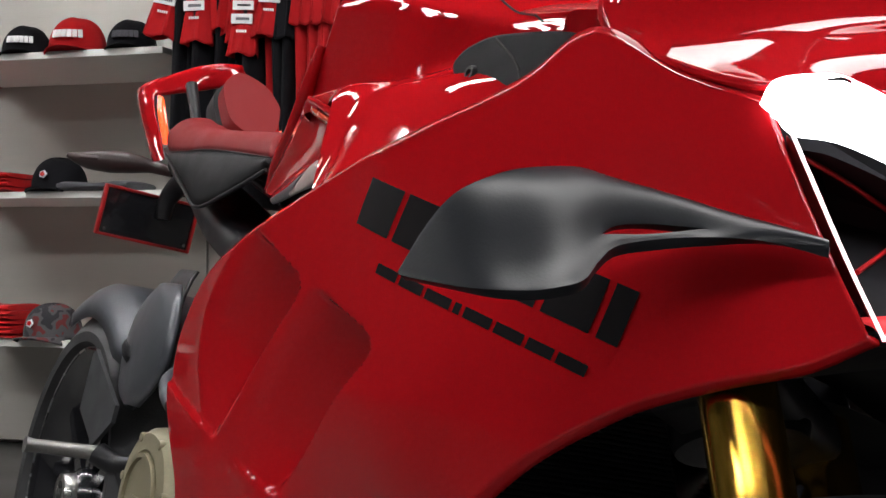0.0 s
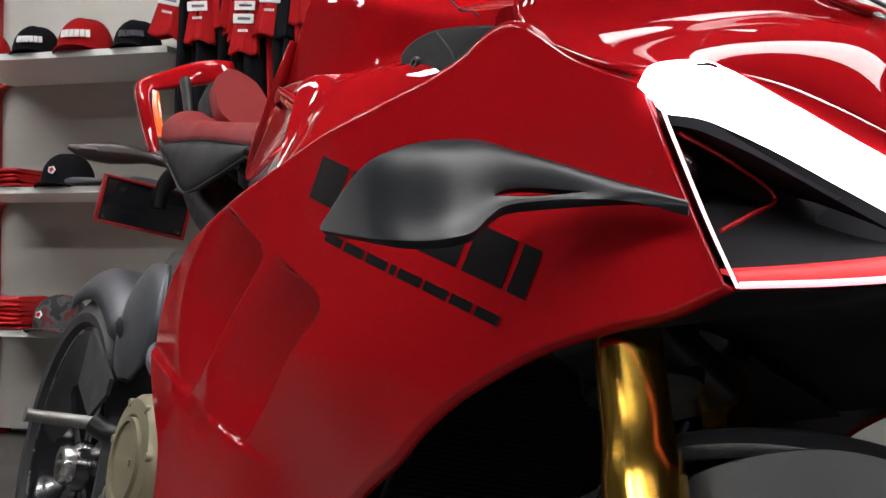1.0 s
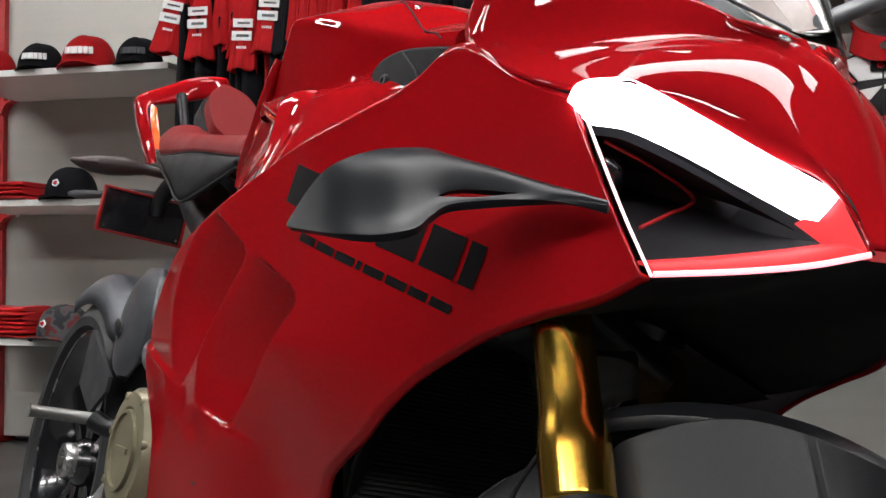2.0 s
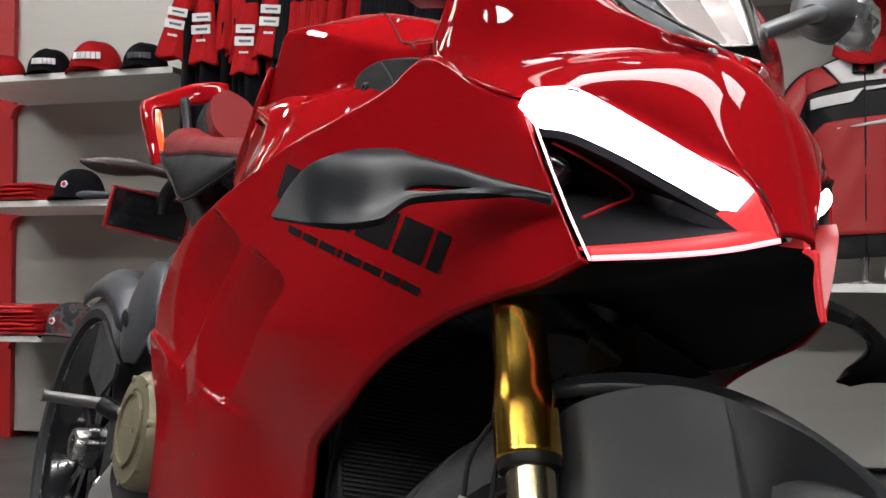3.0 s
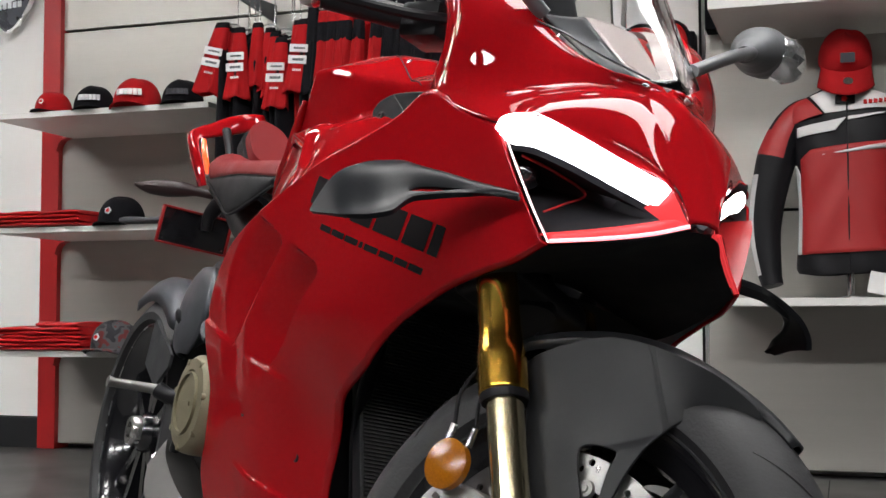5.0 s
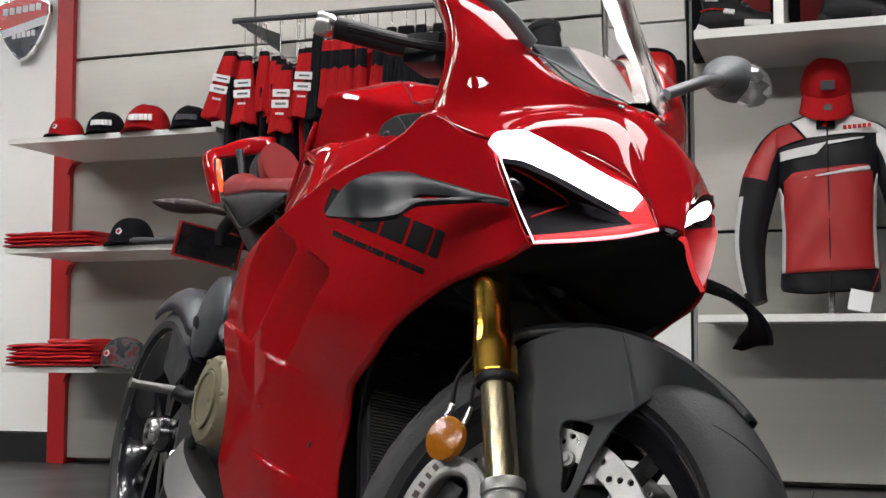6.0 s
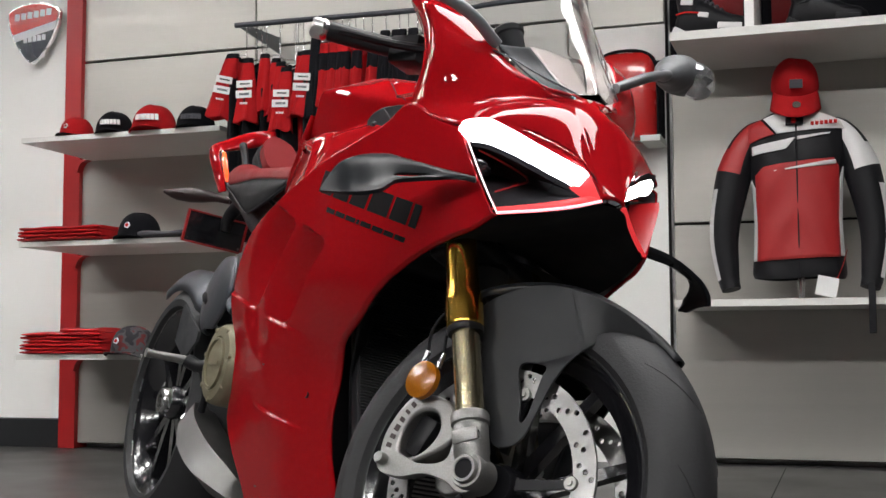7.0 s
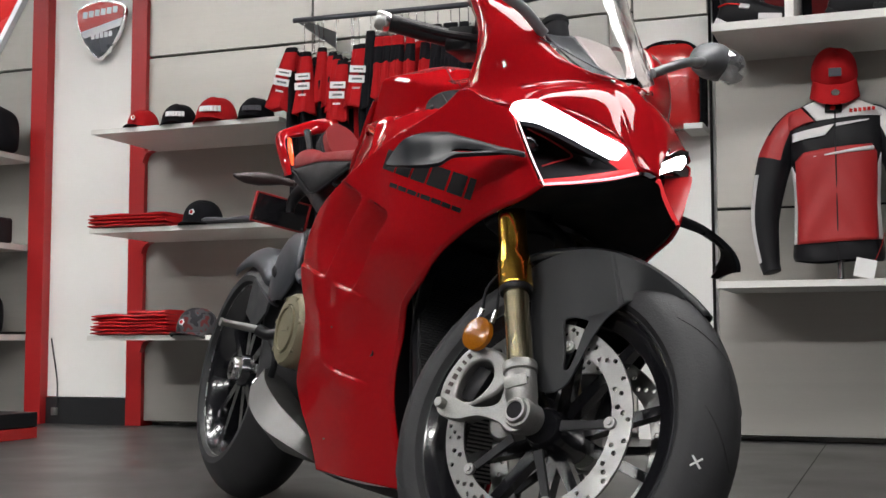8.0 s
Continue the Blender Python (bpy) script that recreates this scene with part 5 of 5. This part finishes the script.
def hung_shirt(x, z, label, patches, cloth, trim, turn, seed, long=False, rail_y=4.10, inner=None, sleeve=(0, .28, .022, .05), band=(-.05, .022)):
    """A shirt on a hanger, seen from its sleeve; local y runs from the wall to the room."""
    rng = random.Random(seed)
    s = thing("hanging_shirt", label, "shirt", Matrix.Translation((x, rail_y, z)) @ pose(0, 0, 0, 0, 0, turn), "shirts on the rail")
    top = 1.866 - z
    part("hook", tube([(0, 0, .005), (0, .003, top * .5), (0, .0, top - .005), (0, .016, top + .013), (0, .03, top - .004)], .0020, 6, 30), WIRE, s, "wire hanger hook")
    part("hanger", tube([(0, -.17, -.035), (0, -.06, .0), (0, 0, .008), (0, .06, .0), (0, .17, -.035)], .004, 8, 24), WIRE, s)
    # body: a soft sheet folded front to back
    n, L = 18, .78 if long else .58
    rows = []
    for i in range(n):
        t = i / (n - 1)
        zz = -.01 - L * t
        row = []
        for a in np.linspace(0, 2 * math.pi, 30, endpoint=False):
            c, q = math.cos(a), math.sin(a)
            half = (.06 + .14 * min(1, t * 6) ** .6)
            thick = .020 + .012 * min(1, t * 4)
            wave = .010 * math.sin(5 * c + seed + 3 * t) * t
            row.append((thick * q + wave, half * math.copysign(abs(c) ** .8, c), zz - .035 * abs(c) ** 2 * (1 - t)))
        rows.append(row)
    part("body", grid_bm(rows, close_v=True, caps=True), inner or trim, s)
    # sleeve towards the room: narrow at the shoulder, flared and open at the hem
    rows, m = [], 26
    x1, drop, w0, w1 = sleeve
    for i in range(m):
        t = i / (m - 1)
        w = w0 + (w1 - w0) * t ** .85
        cx = x1 * t
        row = []
        for a in np.linspace(0, 2 * math.pi, 40, endpoint=False):
            c, q = math.cos(a), math.sin(a)
            fold = .006 * math.sin(7 * c + seed + 2 * t) * t + .004 * math.sin(13 * c + seed * 2) * t * t
            row.append((cx + w * math.copysign(abs(c) ** .75, c), -.165 - .015 * t + (.012 + .020 * t) * q + fold, -.02 - drop * t + .16 * x1 * c * t * w / .05 + .006 * math.sin(5 * c + seed) * t * t))
        rows.append(row)
    sl = part("sleeve", grid_bm(rows, close_v=True), [cloth, trim], s)
    solid(sl, .002)
    for k, f in enumerate(sl.data.polygons):
        f.material_index = 1 if (trim != cloth and band[0] < (k // 40 + .5) / (m - 1) * drop < band[1]) else 0
    if patches:
        tilt = math.degrees(math.atan2(x1, drop))
        for k, (q, h) in enumerate(((.115, .029), (.158, .031), (.197, .010))):
            pm = Matrix.Translation((x1 * q / drop, -.1945 - .0125 * q / drop - .0015 * k, -.02 - q)) @ pose(0, 0, 0, 4, -tilt, 0)
            if k < 2:
                pt = part("patch", moved(box_bm(-.036, .036, -.002, .003, -h / 2, h / 2, .001, 1), pm), WHITECLOTH, s, "white sponsor patch with plain bars", smooth=False)
                mark_bars(pt, pm @ Matrix.Translation((.004, -.0025, 0)), .046, .0065 if k == 0 else .009, 7, BLACKCLOTH if k == 0 else ENAMELBLUE)
            else:
                mark_bars(s, pm @ Matrix.Translation((.003, -.001, 0)), .036, .008, 5, WHITECLOTH)
    return s


# the four sleeves in front: shoulder place, sway and size
for i, (x, z, sleeve, turn) in enumerate(((-.615, 1.725, (-.062, .275, .026, .057), 8), (-.519, 1.700, (-.004, .275, .020, .055), 0), (-.345, 1.650, (-.018, .270, .022, .052), 0), (-.255, 1.712, (-.026, .278, .024, .057), 2))):
    hung_shirt(x, z, "red and black team shirt with white sleeve patches", True, REDCLOTH, BLACKCLOTH, turn, i, inner=BLACKCLOTH, sleeve=sleeve)
for i, (x, z) in enumerate(((-.58, 1.715), (-.562, 1.71), (-.47, 1.72), (-.40, 1.70), (-.385, 1.68), (-.305, 1.72))):
    hung_shirt(x, z, "red team shirt hanging close behind others", False, REDCLOTH, BLACKCLOTH, 4 * (i % 3 - 1), 30 + i, long=i % 2 == 0, rail_y=4.13 + .01 * (i % 2), sleeve=(-.015 + .006 * (i % 3), .25, .020, .040), inner=REDCLOTH if i == 5 else BLACKCLOTH)
for i, x in enumerate((-.165, -.135, -.105, -.07, -.03, .03)):
    hung_shirt(x, 1.735, "red shirt with a black shoulder band on a hanger", False, REDCLOTH, BLACKCLOTH, 3 * (i % 3) - 3, 10 + i, sleeve=(-.006, .27, .019, .030), band=(.045, .115), inner=REDCLOTH)
for i, x in enumerate((-.205, .09, .13, .17, .21, .27, .33, .40)):
    hung_shirt(x, 1.765, "black shirt on a wire hanger", False, BLACKCLOTH, BLACKCLOTH, 3 * (i % 3) - 3, 50 + i, long=True, sleeve=(-.005, .34, .020, .038))

# leather jacket on a bust
jk = thing("leather_jacket", "red, black and white leather riding jacket on a bust", "jacket", Matrix.Translation((1.655, 4.24, .645)))
prof = spline([(.085, .165, .085), (.11, .172, .088), (.20, .165, .090), (.34, .160, .093), (.48, .172, .098), (.58, .185, .095), (.66, .180, .082), (.70, .125, .066), (.725, .075, .055)], 150)
rows = []
for z, w, d in prof:
    row = []
    for a in np.linspace(0, 2 * math.pi, 190, endpoint=False):
        c, s = math.cos(a), math.sin(a)
        row.append((w * math.copysign(abs(c) ** .85, c), d * math.copysign(abs(s) ** .9, s) + .003 * math.sin(9 * c + z * 30), z + .004 * math.sin(4 * c)))
    rows.append(row)
body = part("body", grid_bm(rows, close_v=True), BLACKLEATHER, jk, "black leather jacket body with sewn colour panels")


def jacket_front(x, z):
    w, d = np.interp(z, prof[:, 0], prof[:, 1]), np.interp(z, prof[:, 0], prof[:, 2])
    c = min(.995, abs(x) / w) ** (1 / .85)
    return -d * (1 - c * c) ** .45


def jacket_panel(lower, upper, leather, label="", n=30, m=26):
    """A sewn panel lying on the front between two edges given in width and height."""
    lo, up = [np.stack([np.interp(np.linspace(0, 1, n), np.linspace(0, 1, len(e)), [q[k] for q in e]) for k in (0, 1)], axis=1) for e in (lower, upper)]
    rows = []
    for i in range(n):
        rows.append([(q[0], jacket_front(q[0], q[1]) - .0065 + .003 * math.sin(9 * min(1, abs(q[0]) / .18) + q[1] * 30), q[1]) for q in (lo[i] * (1 - v) + up[i] * v for v in np.linspace(0, 1, m))])
    solid(part("panel", grid_bm(rows), leather, body, label), .004, offset=0)


jacket_panel([(-.150, .150), (0, .156), (.150, .162)], [(-.150, .478), (-.118, .508), (0, .520), (.135, .532), (.152, .500)], REDLEATHER, "red leather front panel")
jacket_panel([(-.163, .152), (-.158, .30), (-.166, .46)], [(-.150, .152), (-.146, .30), (-.152, .43)], WHITELEATHER, "white leather side panel")
jacket_panel([(.150, .165), (.147, .30), (.153, .45)], [(.164, .165), (.158, .30), (.167, .50)], WHITELEATHER, "white leather side panel")
jacket_panel([(-.160, .553), (-.035, .570)], [(-.160, .586), (0, .612)], WHITELEATHER, "white leather chest stripe")
jacket_panel([(.004, .603), (.120, .622)], [(.004, .615), (.128, .628)], WHITELEATHER, "thin white chest stripe")
jacket_panel([(-.176, .600), (-.12, .618), (-.075, .628)], [(-.172, .670), (-.150, .690), (-.130, .693)], REDLEATHER, "red leather shoulder panel")
jacket_panel([(-.068, .630), (0, .636), (.09, .642), (.174, .645)], [(-.118, .697), (-.070, .712), (.070, .714), (.155, .685)], WHITELEATHER, "white leather yoke")
white_edge = [(x, jacket_front(x, z) - .010, z) for x, z in ((-.080, .488), (0, .497), (.08, .508), (.140, .516))]
part("piping", tube(white_edge, [.0012, .004, .007, .009], 8, 30, flat=1.0), WHITELEATHER, body, "white piping across the red panel")
part("collar", moved(lathe([(.078, .705), (.070, .725), (.066, .755), (.072, .757), (.080, .73), (.090, .705)], 40, "z"), Matrix.Diagonal((1, .8, 1, 1))), BLACKLEATHER, jk, "black stand-up collar")
for s in (-1, 1):
    sl = part("sleeve", tube([(s * .105, .012, .672), (s * .165, .008, .640), (s * .215, .0, .55), (s * .255, -.01, .40), (s * .275, -.02, .25), (s * .262, -.035, .10), (s * .25, -.045, .045)], [.036, .055, .068, .062, .056, .048, .036], 60, 120, flat=1.0), [REDLEATHER, BLACKLEATHER, WHITELEATHER], jk, "leather sleeve with coloured panels")
    for k, p in enumerate(sl.data.polygons):
        along, a = max(0, (k // 60) / 119 - .10) / .90, ((k % 60) + .5) * 6
        a = a if s > 0 else (180 - a) % 360
        c = 1
        if along < .27 and (a < 150 or a > 340):
            c = (0 if s < 0 else 2) if not (along < .13 and 55 < a < 110) else 1
        elif .38 < along < .93 and 50 < a < 115:
            c = 2
        p.material_index = c
part("zip", tube([(.003, -.0925, .09), (.003, -.1005, .30), (.003, -.106, .48), (.003, -.102, .60), (.003, -.078, .70)], .0026, 6, 40), BLACKLEATHER, jk)
part("collar_badge", moved(box_bm(-.034, .030, -.004, .004, -.018, .018, .003, 1), Matrix.Translation((.0, -.092, .675)) @ pose(0, 0, 0, -20, 0, 0)), BLACKLEATHER, jk)
part("shield_badge", moved(lathe([(0, -.004), (.010, -.004), (.012, 0)], 5, "y"), Matrix.Translation((-.004, -.097, .675)) @ pose(0, 0, 0, -20, 0, 0)), ENAMELRED, jk)
for i in range(6):
    part("chest_mark", moved(box_bm(-.006, .006, -.002, .002, -.0075, .0075), Matrix.Translation((.062 + i * .0165, -.092 + i * .0025, .662 + i * .0012)) @ pose(0, 0, 0, -24, 8, 8)), ENAMELRED, jk, smooth=False)
stand = thing("jacket_bust", "grey metal bust stand on the shelf", "stand", Matrix.Translation((1.66, 4.25, .645)))
part("pole", tube([(0, 0, .006), (0, 0, .30)], .014, 16), STEEL, stand)
part("foot", lathe([(0, 0), (.075, 0), (.075, .006), (.02, .010), (0, .010)], 36, "z"), STEEL, stand)
part("neck", lathe([(.05, .60), (.052, .70), (.04, .76), (0, .77)], 24, "z"), DARK, stand)
tag = thing("price_tag", "small white card price tag hanging from the hem", "tag", Matrix.Translation((1.755, 4.13, .70)) @ pose(0, 0, 0, 0, 12, 6))
part("card", box_bm(-.038, .038, -.001, .001, -.042, .03, .0005, 1), WHITECLOTH, tag, smooth=False)
part("string", tube([(.03, 0, .03), (.04, -.004, .08), (.045, -.006, .14)], .0012, 6, 12), ENAMELRED, tag)
strap = thing("black_strap", "short black strap hanging from the sleeve cuff", "strap", Matrix.Translation((1.905, 4.10, .64)))
part("band", box_bm(-.012, .012, -.30, -.294, -.12, .06, .002, 1), BLACKLEATHER, strap, m=Matrix.Translation((0, .12, 0)))
topcap = cap_thing(Matrix.Translation((1.655, 4.24, 1.462)) @ pose(0, 0, 0, 34, 0, 4), REDCLOTH, "red cloth cap resting on the bust above the jacket", size=1.08, peak=.088, brim_tilt=.042)
part("round_sticker", moved(lathe([(0, .003), (.014, .003), (.015, 0), (.015, -.002)], 24, "z"), Matrix.Translation((.0, -.135, -.006)) @ pose(0, 0, 0, 24, 0, 0)), STEEL, topcap, "round silver sticker under the peak")
part("front_patch", moved(box_bm(-.022, .022, -.003, .003, -.015, .015, .001, 1), Matrix.Translation((0, -.098, .058)) @ pose(0, 0, 0, -16, 0, 0)), GREYCLOTH, topcap, "grey front patch")

# boots on the top shelf
def boot(x, y, z, turn, label, sole, accent):
    b = thing("riding_boot", label, "boot", Matrix.Translation((x, y, z)) @ pose(0, 0, 0, 0, 0, turn), "riding boots")
    rows = []
    for X, w, h, lift in spline([(-.135, .028, .03, .02), (-.11, .040, .07, .012), (-.05, .042, .085, .010), (.02, .045, .060, .010), (.08, .046, .042, .010), (.12, .038, .034, .012), (.145, .018, .02, .016)], 30):
        rows.append([(X, w * math.copysign(abs(math.cos(a)) ** .8, math.cos(a)), lift + h * (1 + math.sin(a)) * .9) for a in np.linspace(0, 2 * math.pi, 22, endpoint=False)])
    part("foot", grid_bm(rows, close_v=True, caps=True), BLACKLEATHER, b)
    part("shaft", tube([(-.075, 0, .10), (-.085, 0, .18), (-.09, 0, .26), (-.09, 0, .32)], [.048, .050, .056, .060], 22, 18), BLACKLEATHER, b)
    part("sole", moved(plate_bm(spline([(-.14, -.03), (-.05, -.04), (.06, -.048), (.13, -.035), (.155, 0), (.13, .035), (.06, .048), (-.05, .04), (-.14, .03)], 40, closed=True), .012), Matrix.Identity(4)), sole, b)
    part("toe_slider", moved(box_bm(-.05, .04, -.004, .004, -.012, .012, .003), Matrix.Translation((.085, -.047, .032)) @ pose(0, 0, 0, 0, 6, 8)), accent, b)
    part("heel_patch", moved(box_bm(-.022, .022, -.004, .004, -.012, .012, .003), Matrix.Translation((-.12, -.036, .035)) @ pose(0, 0, 0, 0, 30, 0)), accent, b)
    if accent == WHITELEATHER:
        part("ankle_patch", moved(box_bm(-.020, .020, -.004, .004, -.010, .010, .003), Matrix.Translation((-.020, -.044, .086)) @ pose(0, 0, 0, -14, 12, 4)), accent, b)
        part("shaft_patch", moved(box_bm(-.024, .024, -.004, .004, -.012, .012, .003), Matrix.Translation((-.080, -.052, .140)) @ pose(0, 0, 0, -6, 8, 0)), accent, b)
        part("piping", tube([(-.125, -.040, .098), (-.085, -.049, .102), (-.035, -.046, .094)], .0035, 6, 14), ENAMELRED, b, "red piping")
    for k in range(4):
        part("lace", tube([(-.015 + k * .018, -.03, .135 - k * .012), (-.012 + k * .018, 0, .155 - k * .014), (-.01 + k * .018, .03, .135 - k * .012)], .0035, 6, 8), GREYCLOTH, b)


boot(1.36, 4.10, 1.646, -8, "black leather riding boot with white patches", BLACK, WHITELEATHER)
boot(1.78, 4.10, 1.646, -4, "black leather riding boot with a red sole", ENAMELRED, BLACKLEATHER)
boot(2.15, 4.10, 1.646, -4, "black leather riding boot with a red sole", ENAMELRED, BLACKLEATHER)
dv = part("shelf_divider", box_bm(1.49, 1.525, 4.0, 4.48, 1.646, 1.95, .003), WHITE, smooth=False)
tagged(dv, "white upright divider between pairs of boots", "divider")
for x0, x1, r0, r1 in ((1.165, 1.488, 1.34, 1.46), (1.53, 2.4, 1.57, 1.66)):
    bk = part("display_backing", box_bm(x0, x1, 4.38, 4.48, 1.646, 1.95, .004), BLACKCLOTH, smooth=False)
    tagged(bk, "black cloth backing with a dark red band behind the boots", "backing")
    part("band", box_bm(r0, r1, 4.374, 4.3795, 1.648, 1.93, .001), REDVINYL, bk, "dark red band", smooth=False)

# red bag hanging beside the right bay
rows = []
for z, w, d in spline([(-.20, .10, .05), (-.17, .125, .075), (0, .13, .085), (.10, .125, .08), (.155, .11, .06), (.17, .06, .03)], 26):
    rows.append([(w * math.copysign(abs(math.cos(a)) ** .6, math.cos(a)), d * math.copysign(abs(math.sin(a)) ** .7, math.sin(a)), z) for a in np.linspace(0, 2 * math.pi, 32, endpoint=False)])
bag = thing("backpack", "glossy red backpack with black edge hanging on the panel", "bag", Matrix.Translation((.985, 4.40, 1.515)))
part("shell", grid_bm(rows, close_v=True, caps=True), ENAMELRED, bag)
part("edge", tube([(-.13, -.04, -.17), (-.132, -.05, .0), (-.12, -.05, .12), (-.06, -.045, .168), (.06, -.045, .168), (.12, -.05, .12), (.132, -.05, 0), (.13, -.04, -.17)], .007, 8, 60), BLACKCLOTH, bag)
part("back_panel", box_bm(.10, .145, -.03, .06, -.19, .13, .01), BLACKCLOTH, bag)
part("hook", tube([(0, .098, .17), (0, .05, .185), (0, .0, .165)], .004, 8, 10), STEEL, bag)
stub = part("ledge", box_bm(1.05, 1.13, 4.30, 4.499, 1.300, 1.325, .002), SHELF, smooth=False)
tagged(stub, "short pale ledge beside the red backpack", "ledge")

# shield sign on the white pier
shape = spline([(-.145, .105), (-.07, .135), (0, .142), (.07, .135), (.145, .105), (.150, .06), (.125, -.02), (.07, -.11), (.0, -.165), (-.07, -.11), (-.125, -.02), (-.150, .06)], 72, closed=True)
SH = Matrix.Translation((-1.975, WALL - .030, 2.05)) @ pose(0, 0, 0, 90, 0, 0)
sign = thing("shield_sign", "enamel shield sign in red, white and navy", "sign", SH)
part("rim", plate_bm(shape, .022), STEEL, sign)
part("navy_field", moved(plate_bm(shape * .93, .004), Matrix.Translation((0, 0, .0205))), ENAMELBLUE, sign)


def clip_shape(lo, hi):
    out = []
    pts = shape * .93
    for i in range(len(pts)):
        p, q = pts[i], pts[(i + 1) % len(pts)]
        f = lambda r: r[1] - .22 * r[0]
        for edge in sorted([e for e in (lo, hi) if (f(p) - e) * (f(q) - e) < 0], key=lambda e: abs(f(p) - e)):
            t = (edge - f(p)) / (f(q) - f(p))
            out.append(tuple(p + (q - p) * t))
        if lo <= f(q) <= hi:
            out.append(tuple(q))
    return out


part("white_field", moved(plate_bm(clip_shape(-.028, .032), .003), Matrix.Translation((0, 0, .0235))), ENAMELWHITE, sign)
part("red_field", moved(plate_bm(clip_shape(.012, .20), .003), Matrix.Translation((0, 0, .0255))), ENAMELRED, sign)
for i in range(6):
    part("mark", moved(box_bm(-.014, .014, -.017, .017, 0, .003), Matrix.Translation((-.092 + i * .037, .072 + i * .003, .028)) @ pose(0, 0, 0, 0, 0, -4)), ENAMELWHITE, sign, smooth=False)
for i in range(5):
    part("mark", moved(box_bm(-.010, .010, -.014, .014, 0, .003), Matrix.Translation((-.045 + i * .027, -.045 + i * .002, .024))), ENAMELWHITE, sign, smooth=False)

# far bay, floor and cable
def soft_bag(x, y, z, w, h, d, label):
    b = thing("bag", label, "bag", Matrix.Translation((x, y, z)), "bags in the far bay")
    rows = []
    for t, k in spline([(0, .80), (.1, 1.0), (.5, 1.0), (.8, .86), (1, .35)], 22):
        rows.append([(w / 2 * k * math.copysign(abs(math.cos(a)) ** .7, math.cos(a)) * (1 + .03 * math.sin(5 * a + t * 7)), d / 2 * k * math.sin(a), h * t) for a in np.linspace(0, 2 * math.pi, 28, endpoint=False)])
    part("body", grid_bm(rows, close_v=True, caps=True), BLACKCLOTH, b)
    part("strap", tube([(-w * .25, -d * .3, h * .9), (-w * .15, -d * .35, h * 1.12), (w * .15, -d * .35, h * 1.12), (w * .25, -d * .3, h * .9)], .010, 8, 30), BLACKCLOTH, b)
    part("pocket", box_bm(-w * .3, w * .3, -d * .56, -d * .40, h * .12, h * .5, .012), GREYCLOTH, b)


soft_bag(-2.55, 4.28, 1.401, .34, .25, .26, "dark soft bag with a loop strap on a shelf")
soft_bag(-2.60, 4.28, .461, .30, .24, .24, "dark soft bag on the low shelf")
bx = thing("small_case", "small black case with a red badge on a shelf", "case", Matrix.Translation((-2.50, 4.26, .931)))
part("shell", box_bm(-.10, .09, -.08, .08, 0, .13, .014, 3), BLACKLEATHER, bx)
part("badge", moved(lathe([(0, -.004), (.016, -.004), (.018, 0)], 5, "y"), Matrix.Translation((.05, -.081, .06))), ENAMELRED, bx)
part("handle", tube([(-.04, 0, .128), (-.03, 0, .15), (.03, 0, .15), (.04, 0, .128)], .006, 8, 20), BLACK, bx)
cb = thing("power_cable", "thin grey cable hanging to a floor socket", "cable", Matrix.Translation((-2.25, WALL - .014, 0)))
part("wire", tube([(-.02, 0, .44), (.0, -.006, .36), (.025, -.008, .24), (.03, -.008, .15), (.02, -.010, .08)], .004, 8, 30), DARK, cb)
part("plug", box_bm(.0, .03, -.022, .004, .045, .085, .004), SILVER, cb)
pl = thing("display_plinth", "low red plinth with a black top on the floor", "plinth", Matrix.Translation((-2.19, 3.45, 0)))
part("base", box_bm(-.5, .5, -.28, .22, 0, .05, .004), ENAMELRED, pl, smooth=False)
part("top", box_bm(-.5, .5, -.28, .22, .052, .115, .004), BLACK, pl, smooth=False)
hs = thing("hanging_sign", "red hanging sign board with a white edge", "sign", Matrix.Translation((-1.235, 2.90, 1.64)))
part("board", moved(box_bm(-.30, .0, -.012, .012, -.20, .30, .002), pose(0, 0, 0, 0, 32, 0)), ENAMELRED, hs, smooth=False)
part("edge", moved(box_bm(.001, .022, -.014, .014, -.20, .30, .002), pose(0, 0, 0, 0, 32, 0)), ENAMELWHITE, hs, smooth=False)
part("cord", tube([(.02, 0, .30), (.02, 0, 1.36)], .003, 6), STEEL, hs)
